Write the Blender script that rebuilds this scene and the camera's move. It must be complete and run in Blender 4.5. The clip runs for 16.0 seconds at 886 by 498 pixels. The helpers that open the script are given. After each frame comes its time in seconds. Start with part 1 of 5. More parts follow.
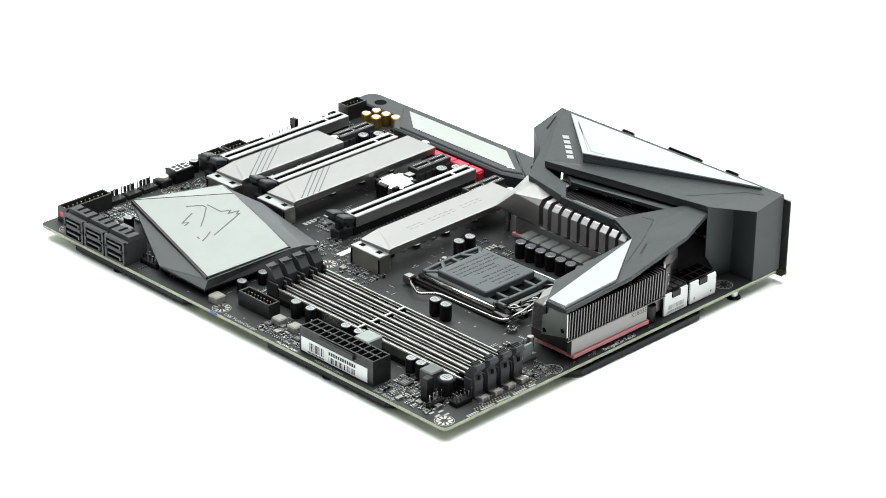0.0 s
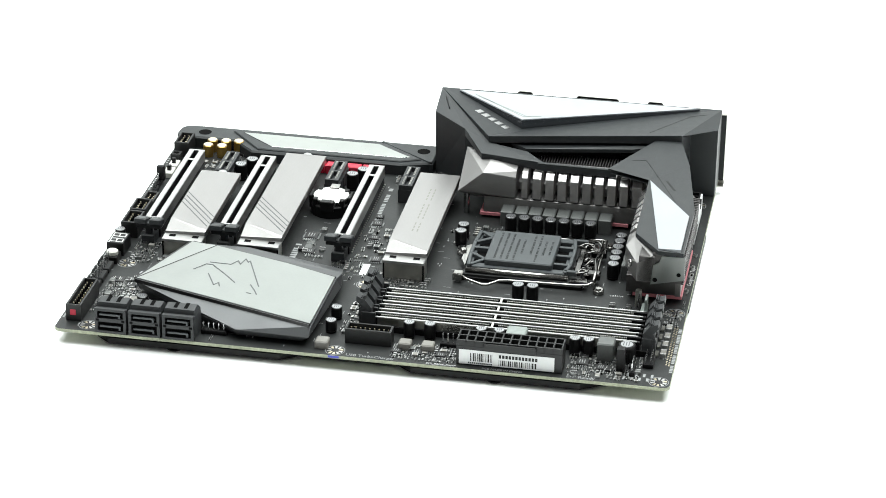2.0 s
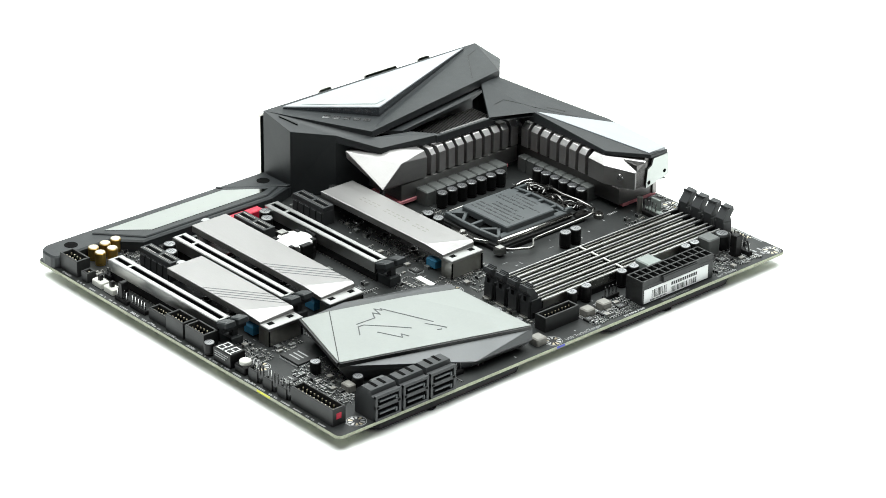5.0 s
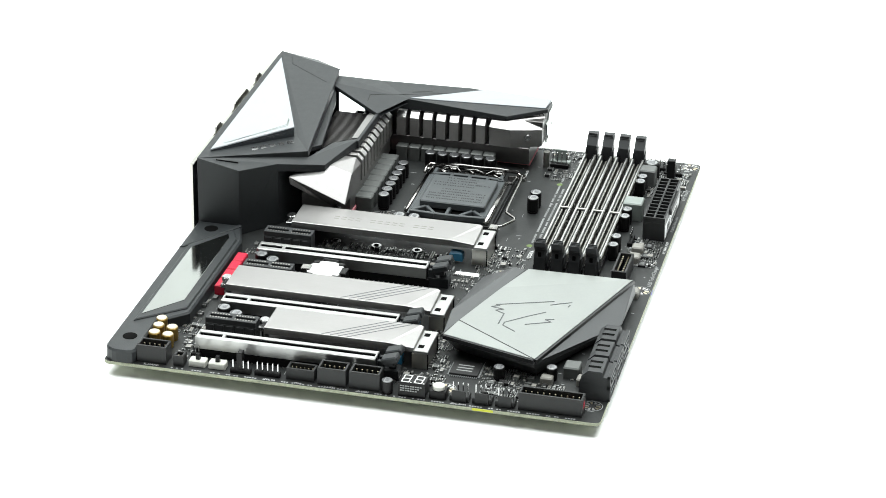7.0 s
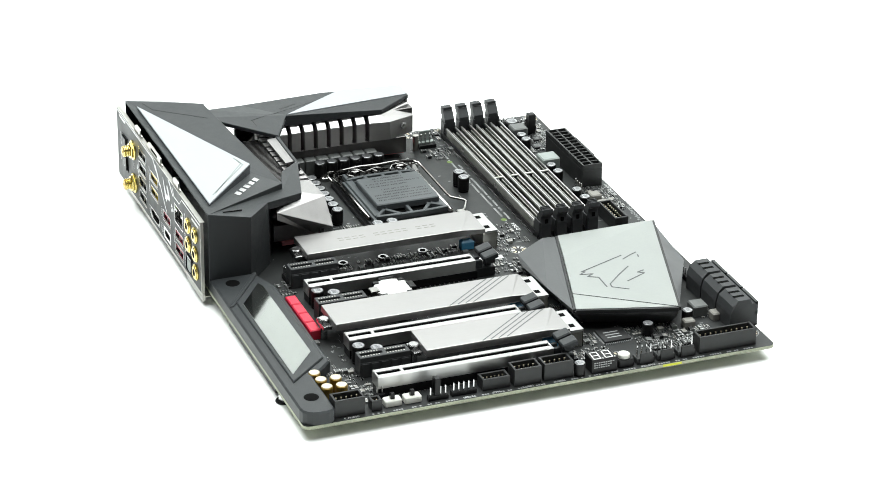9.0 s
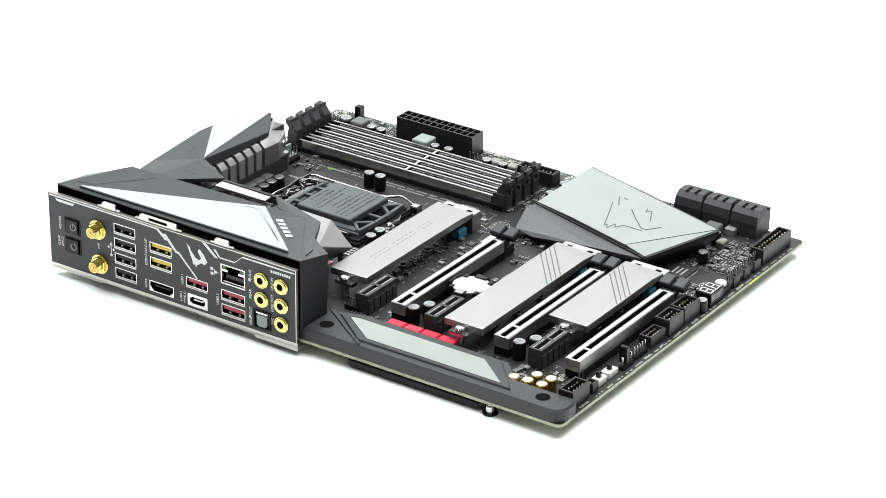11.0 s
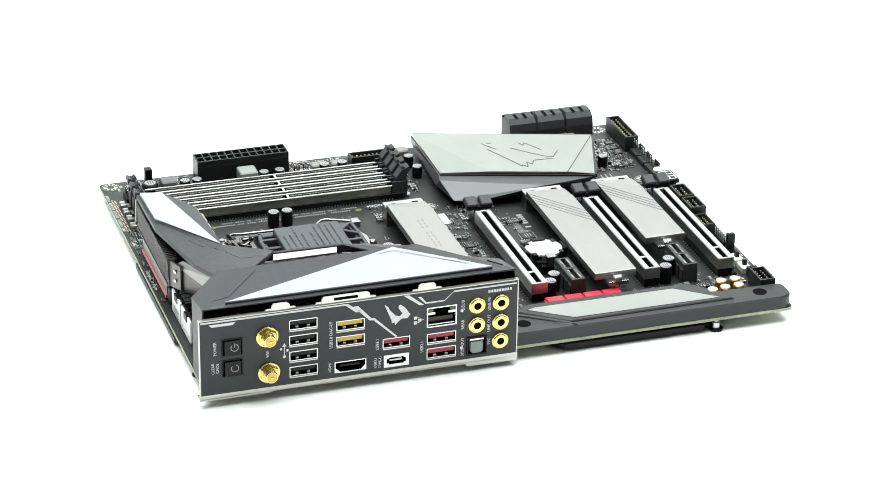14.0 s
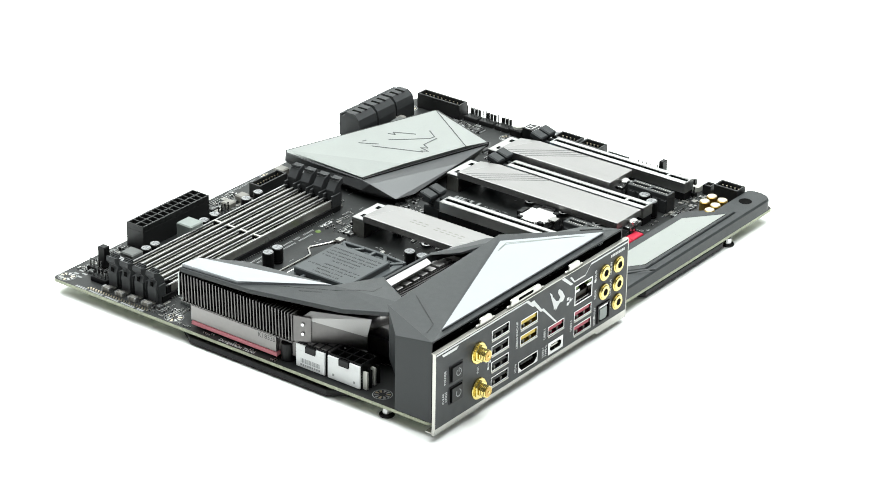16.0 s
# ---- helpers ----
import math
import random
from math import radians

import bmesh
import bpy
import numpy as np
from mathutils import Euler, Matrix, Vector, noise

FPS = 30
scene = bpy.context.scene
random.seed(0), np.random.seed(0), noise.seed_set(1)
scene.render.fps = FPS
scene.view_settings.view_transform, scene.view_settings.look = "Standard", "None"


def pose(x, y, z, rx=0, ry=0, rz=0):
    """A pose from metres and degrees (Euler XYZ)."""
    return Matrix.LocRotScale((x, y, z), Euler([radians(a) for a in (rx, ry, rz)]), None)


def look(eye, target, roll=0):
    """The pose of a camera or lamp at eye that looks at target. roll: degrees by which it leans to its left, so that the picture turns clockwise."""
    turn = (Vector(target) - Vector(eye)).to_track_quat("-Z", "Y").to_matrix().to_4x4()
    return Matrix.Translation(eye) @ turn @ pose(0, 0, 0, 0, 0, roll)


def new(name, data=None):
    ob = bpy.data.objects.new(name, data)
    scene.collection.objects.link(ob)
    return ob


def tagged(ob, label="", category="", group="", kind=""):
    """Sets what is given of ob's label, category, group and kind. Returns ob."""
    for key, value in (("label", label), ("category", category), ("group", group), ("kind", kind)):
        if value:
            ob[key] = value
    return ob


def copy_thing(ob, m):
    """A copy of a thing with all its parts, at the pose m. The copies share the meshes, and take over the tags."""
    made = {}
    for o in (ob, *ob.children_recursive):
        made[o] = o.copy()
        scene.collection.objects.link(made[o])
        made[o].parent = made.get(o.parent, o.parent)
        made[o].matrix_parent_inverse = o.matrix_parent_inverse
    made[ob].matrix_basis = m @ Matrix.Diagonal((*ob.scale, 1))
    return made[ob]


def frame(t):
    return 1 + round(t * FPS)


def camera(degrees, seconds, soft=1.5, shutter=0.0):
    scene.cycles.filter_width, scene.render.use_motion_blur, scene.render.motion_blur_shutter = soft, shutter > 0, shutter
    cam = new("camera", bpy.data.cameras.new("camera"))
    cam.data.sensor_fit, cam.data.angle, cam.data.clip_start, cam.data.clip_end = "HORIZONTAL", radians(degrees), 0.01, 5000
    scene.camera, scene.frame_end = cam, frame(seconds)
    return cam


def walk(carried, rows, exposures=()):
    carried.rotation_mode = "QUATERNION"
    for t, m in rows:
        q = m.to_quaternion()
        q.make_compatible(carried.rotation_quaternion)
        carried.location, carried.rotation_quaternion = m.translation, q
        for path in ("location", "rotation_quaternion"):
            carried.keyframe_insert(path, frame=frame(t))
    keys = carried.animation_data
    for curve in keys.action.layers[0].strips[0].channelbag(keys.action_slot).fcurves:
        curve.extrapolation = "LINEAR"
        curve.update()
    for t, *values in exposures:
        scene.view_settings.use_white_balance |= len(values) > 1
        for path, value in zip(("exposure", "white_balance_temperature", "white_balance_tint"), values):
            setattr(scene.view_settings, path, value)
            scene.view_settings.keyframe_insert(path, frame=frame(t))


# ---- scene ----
# All board dimensions below are in millimetres: x from the rear edge (0) to the front edge (244),
# y from the bottom edge (0) to the top edge (305), z up from the face of the circuit board.
GROUND = 8.0                     # board face above the table
AXIS = (118.02, 160.13)          # turntable axis on the board
SPIN, SPIN0 = 17.373, -135.348   # degrees a second, degrees at the start

cam = camera(17.81, 16.0, soft=0.9)
PITCH, YAW, ROLL = radians(25.867), radians(0.511), 0.834
eye = Vector((0.0, -1.33238, 0.645786 + GROUND / 1000))
way = Vector((math.sin(YAW) * math.cos(PITCH), math.cos(YAW) * math.cos(PITCH), -math.sin(PITCH)))
still = look(eye, eye + way, ROLL)
walk(cam, [(0.0, still), (16.0, still)])

# ---- light: white studio, one large soft box overhead and a bright surround ----
world = bpy.data.worlds.new("studio")
scene.world = world
world.use_nodes = True
wbg = world.node_tree.nodes["Background"]
wbg.inputs[0].default_value = (0.98, 1.0, 0.99, 1)
wbg.inputs[1].default_value = 0.15


def softbox(name, eye_at, target, size, watts):
    d = bpy.data.lights.new(name, "AREA")
    d.shape, d.size, d.size_y, d.energy, d.color = "RECTANGLE", size[0], size[1], watts, (0.95, 1.0, 0.98)
    ob = new(name, d)
    ob.matrix_world = look(eye_at, target)
    return ob


softbox("softbox_overhead", (0.0, 0.27, 1.5), (0, 0.06, 0), (2.1, 1.7), 74)
softbox("softbox_backdrop", (0.0, 0.5, 1.75), (0, 1.8, 0.7), (2.2, 0.5), 13)
scene.view_settings.exposure = 0.43


# ---- materials ----
def material(name, color, rough=0.5, metal=0.0, grain=0.0, scale=400.0, bump=0.0, stretch=(1, 1, 1), spec=0.37, wear=0.12, coat=0.0):
    m = bpy.data.materials.new(name)
    m.use_nodes = True
    nt = m.node_tree
    b = nt.nodes["Principled BSDF"]
    b.inputs["Roughness"].default_value = rough
    b.inputs["Metallic"].default_value = metal
    b.inputs["Specular IOR Level"].default_value = spec
    b.inputs["Coat Weight"].default_value = coat
    b.inputs["Base Color"].default_value = (*color, 1)
    if grain or bump:
        tc = nt.nodes.new("ShaderNodeTexCoord")
        mp = nt.nodes.new("ShaderNodeMapping")
        mp.inputs["Scale"].default_value = stretch
        nt.links.new(tc.outputs["Object"], mp.inputs[0])
        n1 = nt.nodes.new("ShaderNodeTexNoise")
        n1.inputs["Scale"].default_value, n1.inputs["Detail"].default_value = scale, 4
        n2 = nt.nodes.new("ShaderNodeTexNoise")
        n2.inputs["Scale"].default_value, n2.inputs["Detail"].default_value = scale / 12, 3
        nt.links.new(mp.outputs[0], n1.inputs[0])
        nt.links.new(mp.outputs[0], n2.inputs[0])
        add = nt.nodes.new("ShaderNodeMath")
        add.operation = "ADD"
        nt.links.new(n1.outputs[0], add.inputs[0])
        nt.links.new(n2.outputs[0], add.inputs[1])
        mr = nt.nodes.new("ShaderNodeMapRange")
        mr.inputs[1].default_value, mr.inputs[2].default_value = 0.6, 1.4
        mr.inputs[3].default_value, mr.inputs[4].default_value = 1 - grain, 1 + grain
        nt.links.new(add.outputs[0], mr.inputs[0])
        mix = nt.nodes.new("ShaderNodeVectorMath")
        mix.operation = "SCALE"
        mix.inputs[0].default_value = color
        nt.links.new(mr.outputs[0], mix.inputs[3])
        nt.links.new(mix.outputs[0], b.inputs["Base Color"])
        rr = nt.nodes.new("ShaderNodeMapRange")
        rr.inputs[1].default_value, rr.inputs[2].default_value = 0.3, 0.7
        rr.inputs[3].default_value, rr.inputs[4].default_value = max(0.02, rough - wear * rough), min(1, rough + wear * rough)
        nt.links.new(n2.outputs[0], rr.inputs[0])
        nt.links.new(rr.outputs[0], b.inputs["Roughness"])
        if bump:
            bp = nt.nodes.new("ShaderNodeBump")
            bp.inputs["Strength"].default_value, bp.inputs["Distance"].default_value = bump, 0.0002
            nt.links.new(n1.outputs[0], bp.inputs["Height"])
            nt.links.new(bp.outputs[0], b.inputs["Normal"])
    return m


M_GROUND = material("white_sweep", (0.91, 0.92, 0.915), 0.7, 0, 0.015, 60, 0.02)
M_PCB = material("solder_mask_black", (0.01348, 0.01452, 0.01459), 0.45, 0, 0.25, 900, 0.12, spec=0.259)
M_EDGE = material("board_edge", (0.2667, 0.2852, 0.2037), 0.6, 0, 0.4, 700)
M_COVER = material("cover_grey", (0.01741, 0.01963, 0.02111), 0.48, 0, 0.03, 3500, 0.14, spec=0.296, wear=0.05)
M_BLACK = material("black_plastic", (0.004444, 0.004444, 0.004741), 0.36, 0, 0.12, 1500, 0.08, spec=0.178)
M_GREYBLACK = material("dark_plastic", (0.01333, 0.01385, 0.01407), 0.42, 0, 0.1, 1500, 0.08, spec=0.259)
M_ALU = material("brushed_aluminium", (0.2852, 0.2785, 0.2756), 0.44, 1, 0.05, 300, 0.05, (1, 14, 14), wear=0.05)
M_ALUY = material("brushed_aluminium_cross", (0.2889, 0.2815, 0.2793), 0.46, 1, 0.09, 300, 0.06, (14, 1, 14))
M_FIN = material("fin_metal", (0.3481, 0.337, 0.3311), 0.48, 1, 0.06, 500, 0.05)
M_THIN = material("thin_fin_metal", (0.1259, 0.12, 0.1185), 0.38, 1, 0.08, 500, 0.05)
M_BASE = material("satin_base_metal", (0.2, 0.1911, 0.1867), 0.4, 1, 0.06, 500, 0.05)
M_PLATE = material("satin_plate", (0.3185, 0.3333, 0.3222), 0.32, 1, 0.03, 900, 0.05, wear=0.03)
M_PLATE_DARK = material("satin_dark_plate", (0.08519, 0.08815, 0.09111), 0.42, 0.6, 0.05, 900, 0.05)
M_WHITEP = material("white_panel", (0.28, 0.293, 0.309), 0.38, 0.2, 0.02, 700, 0.03)
M_STEEL = material("bright_steel", (0.5037, 0.5037, 0.5037), 0.2, 1, 0.05, 600)
M_ARMOUR = material("nickel_armour", (0.4593, 0.4593, 0.4519), 0.34, 1.0, 0.04, 500, 0.03)
M_SHINE = material("polished_steel", (0.3704, 0.363, 0.3481), 0.17, 1, 0.08, 500)
M_TIN = material("tin_shell", (0.4074, 0.4, 0.3704), 0.3, 1, 0.08, 500)
M_CAPTOP = material("capacitor_lid", (0.3704, 0.3778, 0.3852), 0.3, 1, 0.06, 900)
M_CAPINK = material("capacitor_print", (0.1037, 0.1037, 0.1111), 0.4, 0.5, 0.05, 900)
M_GOLD = material("gold_plate", (0.5926, 0.4889, 0.1778), 0.24, 1, 0.06, 800)
M_GOLDCAP = material("gold_sleeve", (0.4074, 0.2667, 0.07407), 0.3, 0.9, 0.05, 800)
M_GOLDLID = material("pale_gold_lid", (0.6667, 0.5926, 0.4444), 0.3, 1, 0.04, 800)
M_RED = material("red_plastic", (0.4074, 0.01481, 0.03704), 0.4, 0, 0.06, 900)
M_DRED = material("dark_red_plastic", (0.2667, 0.008889, 0.02963), 0.35, 0, 0.06, 900)
M_YEL = material("yellow_plastic", (0.4593, 0.3185, 0.01481), 0.35, 0, 0.06, 900)
M_WHITE = material("white_plastic", (0.4444, 0.4444, 0.4074), 0.4, 0, 0.04, 900)
M_INK = material("white_print", (0.5333, 0.5407, 0.5407), 0.55, 0, 0.1, 1500)
M_GREYINK = material("grey_print", (0.2222, 0.2296, 0.2296), 0.55, 0, 0.1, 1500)
M_CHOKE = material("choke_grey", (0.08148, 0.08593, 0.0837), 0.42, 0.2, 0.1, 900)
M_PALE = material("pale_choke", (0.1778, 0.2, 0.1889), 0.45, 0.1, 0.08, 900)
M_PINK = material("thermal_pad", (0.4593, 0.163, 0.1852), 0.7, 0, 0.08, 600)
M_CHIP = material("chip_black", (0.006667, 0.006667, 0.007037), 0.45, 0, 0.1, 1200)
M_TAN = material("ceramic_grey", (0.1593, 0.1541, 0.1407), 0.5, 0, 0.15, 900)
M_LABEL = material("paper_label", (0.5926, 0.6, 0.6), 0.55, 0, 0.03, 900)
M_SOLDER = material("bright_solder", (0.5333, 0.5333, 0.5259), 0.34, 1, 0.05, 900)
# Near-black that puts the shade inside holes and openings into the colour.
M_HOLE_SHADE = material("recess_shade", (0.002222, 0.002222, 0.002222), 0.8, 0, 0.1, 900, spec=0.037)
M_LID = material("slate_plastic", (0.04593, 0.05111, 0.05407), 0.4, 0, 0.06, 1500, 0.1, spec=0.296)
M_SINK = material("dark_anodised", (0.06296, 0.06519, 0.06741), 0.4, 0.4, 0.05, 900, 0.05)
M_PANEL = material("panel_paint", (0.02667, 0.02815, 0.02963), 0.5, 0, 0.06, 1500, 0.08, spec=0.259)
M_DARKCHROME = material("black_chrome", (0.1481, 0.1444, 0.1407), 0.12, 1, 0.1, 300, 0.25)
M_CELL = material("polished_cell", (0.637, 0.637, 0.6296), 0.1, 1, 0.03, 300)
M_MARK = material("yellow_ink", (0.4444, 0.4593, 0.02222), 0.5)
M_INKBLUE = material("blue_ink", (0.03704, 0.04444, 0.3111), 0.5)
M_BLUE = material("blue_film", (0.02222, 0.1259, 0.2222), 0.35, 0, 0.1, 600)
M_SEG = material("segment_white", (0.5185, 0.5259, 0.5185), 0.4, 0, 0.03, 900)
M_GREEN = material("green_pad", (0.07407, 0.1185, 0.02222), 0.5, 0, 0.1, 900)
# Brighter, smoother copy of the fin metal; paints highlights on the fin chamfers.
M_FIN_GLINT = material("fin_metal_highlight", (0.6074, 0.6, 0.5926), 0.3, 1, 0.04, 900, 0.03)
M_GUN = material("gunmetal_gloss", (0.2222, 0.2296, 0.2444), 0.16, 1, 0.03, 600)
M_UMBER = material("dark_brown_plastic", (0.01481, 0.01111, 0.007407), 0.4, 0, 0.1, 900)
M_MIRROR = material("smoked_mirror", (0.3704, 0.3852, 0.3704), 0.1, 1, 0.02, 300)

OFF = Vector((AXIS[0], AXIS[1], -GROUND))


# ---- mesh helpers ----
def face(bm, vs, mi=0):
    try:
        f = bm.faces.new(vs)
        f.material_index = mi
        return f
    except ValueError:
        return None


def inset(pts, c):
    n, out = len(pts), []
    area = sum(pts[i][0] * pts[(i + 1) % n][1] - pts[(i + 1) % n][0] * pts[i][1] for i in range(n))
    sg = 1 if area > 0 else -1
    for i in range(n):
        p, q, r = (Vector(pts[k % n][:2]) for k in (i - 1, i, i + 1))
        a, b = (q - p).normalized(), (r - q).normalized()
        na, nb = Vector((-a.y, a.x)) * sg, Vector((-b.y, b.x)) * sg
        m = na + nb
        m = m / max(0.35, m.dot(na)) if m.length > 1e-6 else na
        out.append((q.x + m.x * c, q.y + m.y * c))
    return out


def prism(bm, pts, z0, z1, c=0.0, mi=0, top=None, low=0.0):
    """An upright prism on an outline, its upper (and lower) rim chamfered."""
    area = sum(pts[i][0] * pts[(i + 1) % len(pts)][1] - pts[(i + 1) % len(pts)][0] * pts[i][1] for i in range(len(pts)))
    if area < 0:
        pts = pts[::-1]
    rings = [(inset(pts, low), z0), (pts, z0 + low)] if low else [(pts, z0)]
    rings += [(pts, z1 - c), (inset(pts, c), z1)] if c else [(pts, z1)]
    rv = [[bm.verts.new((p[0], p[1], z)) for p in ps] for ps, z in rings]
    n = len(pts)
    for a, b in zip(rv, rv[1:]):
        for i in range(n):
            face(bm, (a[i], a[(i + 1) % n], b[(i + 1) % n], b[i]), mi)
    face(bm, rv[0][::-1], mi)
    face(bm, rv[-1], mi if top is None else top)


def rect(x0, y0, x1, y1, r=0.0, n=3):
    if r <= 0:
        return [(x0, y0), (x1, y0), (x1, y1), (x0, y1)]
    out = []
    for cx, cy, a in ((x1 - r, y0 + r, -90), (x1 - r, y1 - r, 0), (x0 + r, y1 - r, 90), (x0 + r, y0 + r, 180)):
        out += [(cx + r * math.cos(radians(a + 90 * k / n)), cy + r * math.sin(radians(a + 90 * k / n))) for k in range(n + 1)]
    return out


def ring(x, y, r, n=20):
    return [(x + r * math.cos(2 * math.pi * k / n), y + r * math.sin(2 * math.pi * k / n)) for k in range(n)]


def box(bm, x0, y0, z0, x1, y1, z1, c=0.0, mi=0, top=None):
    prism(bm, rect(min(x0, x1), min(y0, y1), max(x0, x1), max(y0, y1)), z0, z1, c, mi, top)


def cyl(bm, x, y, z0, z1, r, n=20, c=0.0, mi=0, top=None, low=0.0):
    prism(bm, ring(x, y, r, n), z0, z1, c, mi, top, low)


def frame_box(bm, x0, y0, z0, x1, y1, z1, w, floor=1.0, mi=0):
    """An open-topped shroud with walls w thick."""
    box(bm, x0, y0, z0, x1, y0 + w, z1, 0.15, mi)
    box(bm, x0, y1 - w, z0, x1, y1, z1, 0.15, mi)
    box(bm, x0, y0 + w, z0, x0 + w, y1 - w, z1, 0.15, mi)
    box(bm, x1 - w, y0 + w, z0, x1, y1 - w, z1, 0.15, mi)
    box(bm, x0 + w, y0 + w, z0, x1 - w, y1 - w, z0 + floor, 0, mi)


def poly(bm, verts, faces, mi=0):
    vs = [bm.verts.new(v) for v in verts]
    for f in faces:
        face(bm, [vs[i] for i in f], mi)
    return vs


def turned(bm, start, m):
    """Moves the vertices made since index start by the matrix m."""
    bm.verts.ensure_lookup_table()
    for v in bm.verts[start:]:
        v.co = m @ v.co


def tube(bm, pts, r, n=8, mi=0):
    pts = [Vector(p) for p in pts]
    rings = []
    for i, p in enumerate(pts):
        d = (pts[min(i + 1, len(pts) - 1)] - pts[max(i - 1, 0)]).normalized()
        u = d.cross(Vector((0, 0, 1)))
        u = u.normalized() if u.length > 1e-4 else Vector((1, 0, 0))
        w = u.cross(d)
        rings.append([bm.verts.new(p + (u * math.cos(2 * math.pi * k / n) + w * math.sin(2 * math.pi * k / n)) * r) for k in range(n)])
    for a, b in zip(rings, rings[1:]):
        for k in range(n):
            face(bm, (a[k], a[(k + 1) % n], b[(k + 1) % n], b[k]), mi)
    face(bm, rings[0][::-1], mi)
    face(bm, rings[-1], mi)


def part(name, bm, material, parent, label="", smooth=False, kind=""):
    """Links a bmesh in board millimetres as one mesh object under a thing or a part."""
    me = bpy.data.meshes.new(name)
    bmesh.ops.recalc_face_normals(bm, faces=bm.faces[:])
    for v in bm.verts:
        v.co = (v.co - OFF) * 0.001
    for f in bm.faces:
        f.smooth = smooth
    bm.to_mesh(me)
    bm.free()
    for m in (material if isinstance(material, (list, tuple)) else [material]):
        me.materials.append(m)
    ob = new(name, me)
    deep = parent.parent and parent.parent.parent
    ob.parent = parent.parent if deep else parent
    if label or kind:
        tagged(ob, label, kind=kind)
    return ob


def again(ob, dx=0.0, dy=0.0, dz=0.0):
    """A copy of a part, shifted by millimetres."""
    return copy_thing(ob, Matrix.Translation(Vector((dx, dy, dz)) * 0.001 + ob.location))


def bevelled(ob, mm, segments=2, angle=25):
    b = ob.modifiers.new("edge", "BEVEL")
    b.width, b.segments, b.limit_method, b.angle_limit = mm / 1000, segments, "ANGLE", radians(angle)
    return ob


def words(name, text, size, m, mat, parent, depth=0.05):
    """Flat lettering of cap height size (mm) laid by the matrix m (board millimetres)."""
    cu = bpy.data.curves.new(name, "FONT")
    cu.body, cu.size, cu.extrude, cu.resolution_u = text, size * 1.4, depth, 2
    cu.align_x, cu.align_y = "CENTER", "CENTER"
    tmp = bpy.data.objects.new(name, cu)
    me = bpy.data.meshes.new_from_object(tmp)
    bpy.data.objects.remove(tmp)
    bpy.data.curves.remove(cu)
    for v in me.vertices:
        v.co = ((m @ v.co) - OFF) * 0.001
    me.materials.append(mat)
    ob = new(name, me)
    ob.parent = parent
    return ob


def flat(x, y, z, deg):
    return Matrix.Translation((x, y, z)) @ Matrix.Rotation(radians(deg), 4, "Z")


BM = bmesh.new

# ---- ground ----
bm = BM()
N = 48
gv = [bm.verts.new((8 * math.cos(2 * math.pi * k / N), 8 * math.sin(2 * math.pi * k / N), 0)) for k in range(N)]
bm.faces.new(gv)
gm = bpy.data.meshes.new("ground")
bm.to_mesh(gm)
bm.free()
gm.materials.append(M_GROUND)
tagged(new("ground", gm), "plain matt white studio sweep under the board", "ground", kind="structure")
bm = BM()
prof = [(1.1, 0.002)] + [(1.2 + 0.6 * math.sin(radians(a)), 0.602 - 0.6 * math.cos(radians(a))) for a in range(0, 91, 10)] + [(1.8, 2.4)]
ends = [[bm.verts.new((x, y, z)) for y, z in prof] for x in (-2.6, 2.6)]
for i in range(len(prof) - 1):
    face(bm, (ends[0][i], ends[1][i], ends[1][i + 1], ends[0][i + 1]))
gm = bpy.data.meshes.new("backdrop")
bm.to_mesh(gm)
bm.free()
for p in gm.polygons:
    p.use_smooth = True
gm.materials.append(M_GROUND)
tagged(new("backdrop", gm), "curved matt white studio backdrop", "backdrop", kind="structure")

# ---- the board ----
board = tagged(new("motherboard"), "black computer motherboard with grey covers and silver heatsinks, lying flat", "motherboard")
HOLES = [(8.7, 15.4), (9.6, 141.3), (238.5, 141), (237.4, 16), (238.6, 299.3), (165.2, 299.3), (166.8, 15.2), (165.8, 141), (35, 297)]


def build_pcb():
    bm = BM()
    prism(bm, rect(0, 0, 244, 305, 3.2, 5), -1.6, 0, 0.12, 1, top=0)
    pcb = part("circuit_board", bm, [M_PCB, M_EDGE], board, "matt black circuit board with pale fibre edge")
    for x, y in HOLES[2:]:
        bm = BM()
        cyl(bm, x, y, 0, 0.06, 5.0, 28, mi=0)
        for k in range(10):
            a = 2 * math.pi * k / 10
            prism(bm, [(x + r * math.cos(a + d), y + r * math.sin(a + d)) for r, d in ((1.9, -.14), (4.1, -.18), (4.1, .18), (1.9, .14))], 0.06, 0.14, mi=1 if k % 3 else 2)
        cyl(bm, x, y, 0.06, 0.12, 1.9, 20, mi=0)
        for k in range(30):
            a, b = 2 * math.pi * k / 30, 2 * math.pi * (k + 1) / 30
            prism(bm, [(x + r * math.cos(t), y + r * math.sin(t)) for r, t in ((4.6, a), (4.9, a), (4.9, b), (4.6, b))], 0.06, 0.11, mi=3)
        part("mounting_hole", bm, [M_CHIP, M_SOLDER, M_GOLDLID, M_GREYINK], pcb, "tinned pads round a screw hole")
    return pcb


pcb = build_pcb()


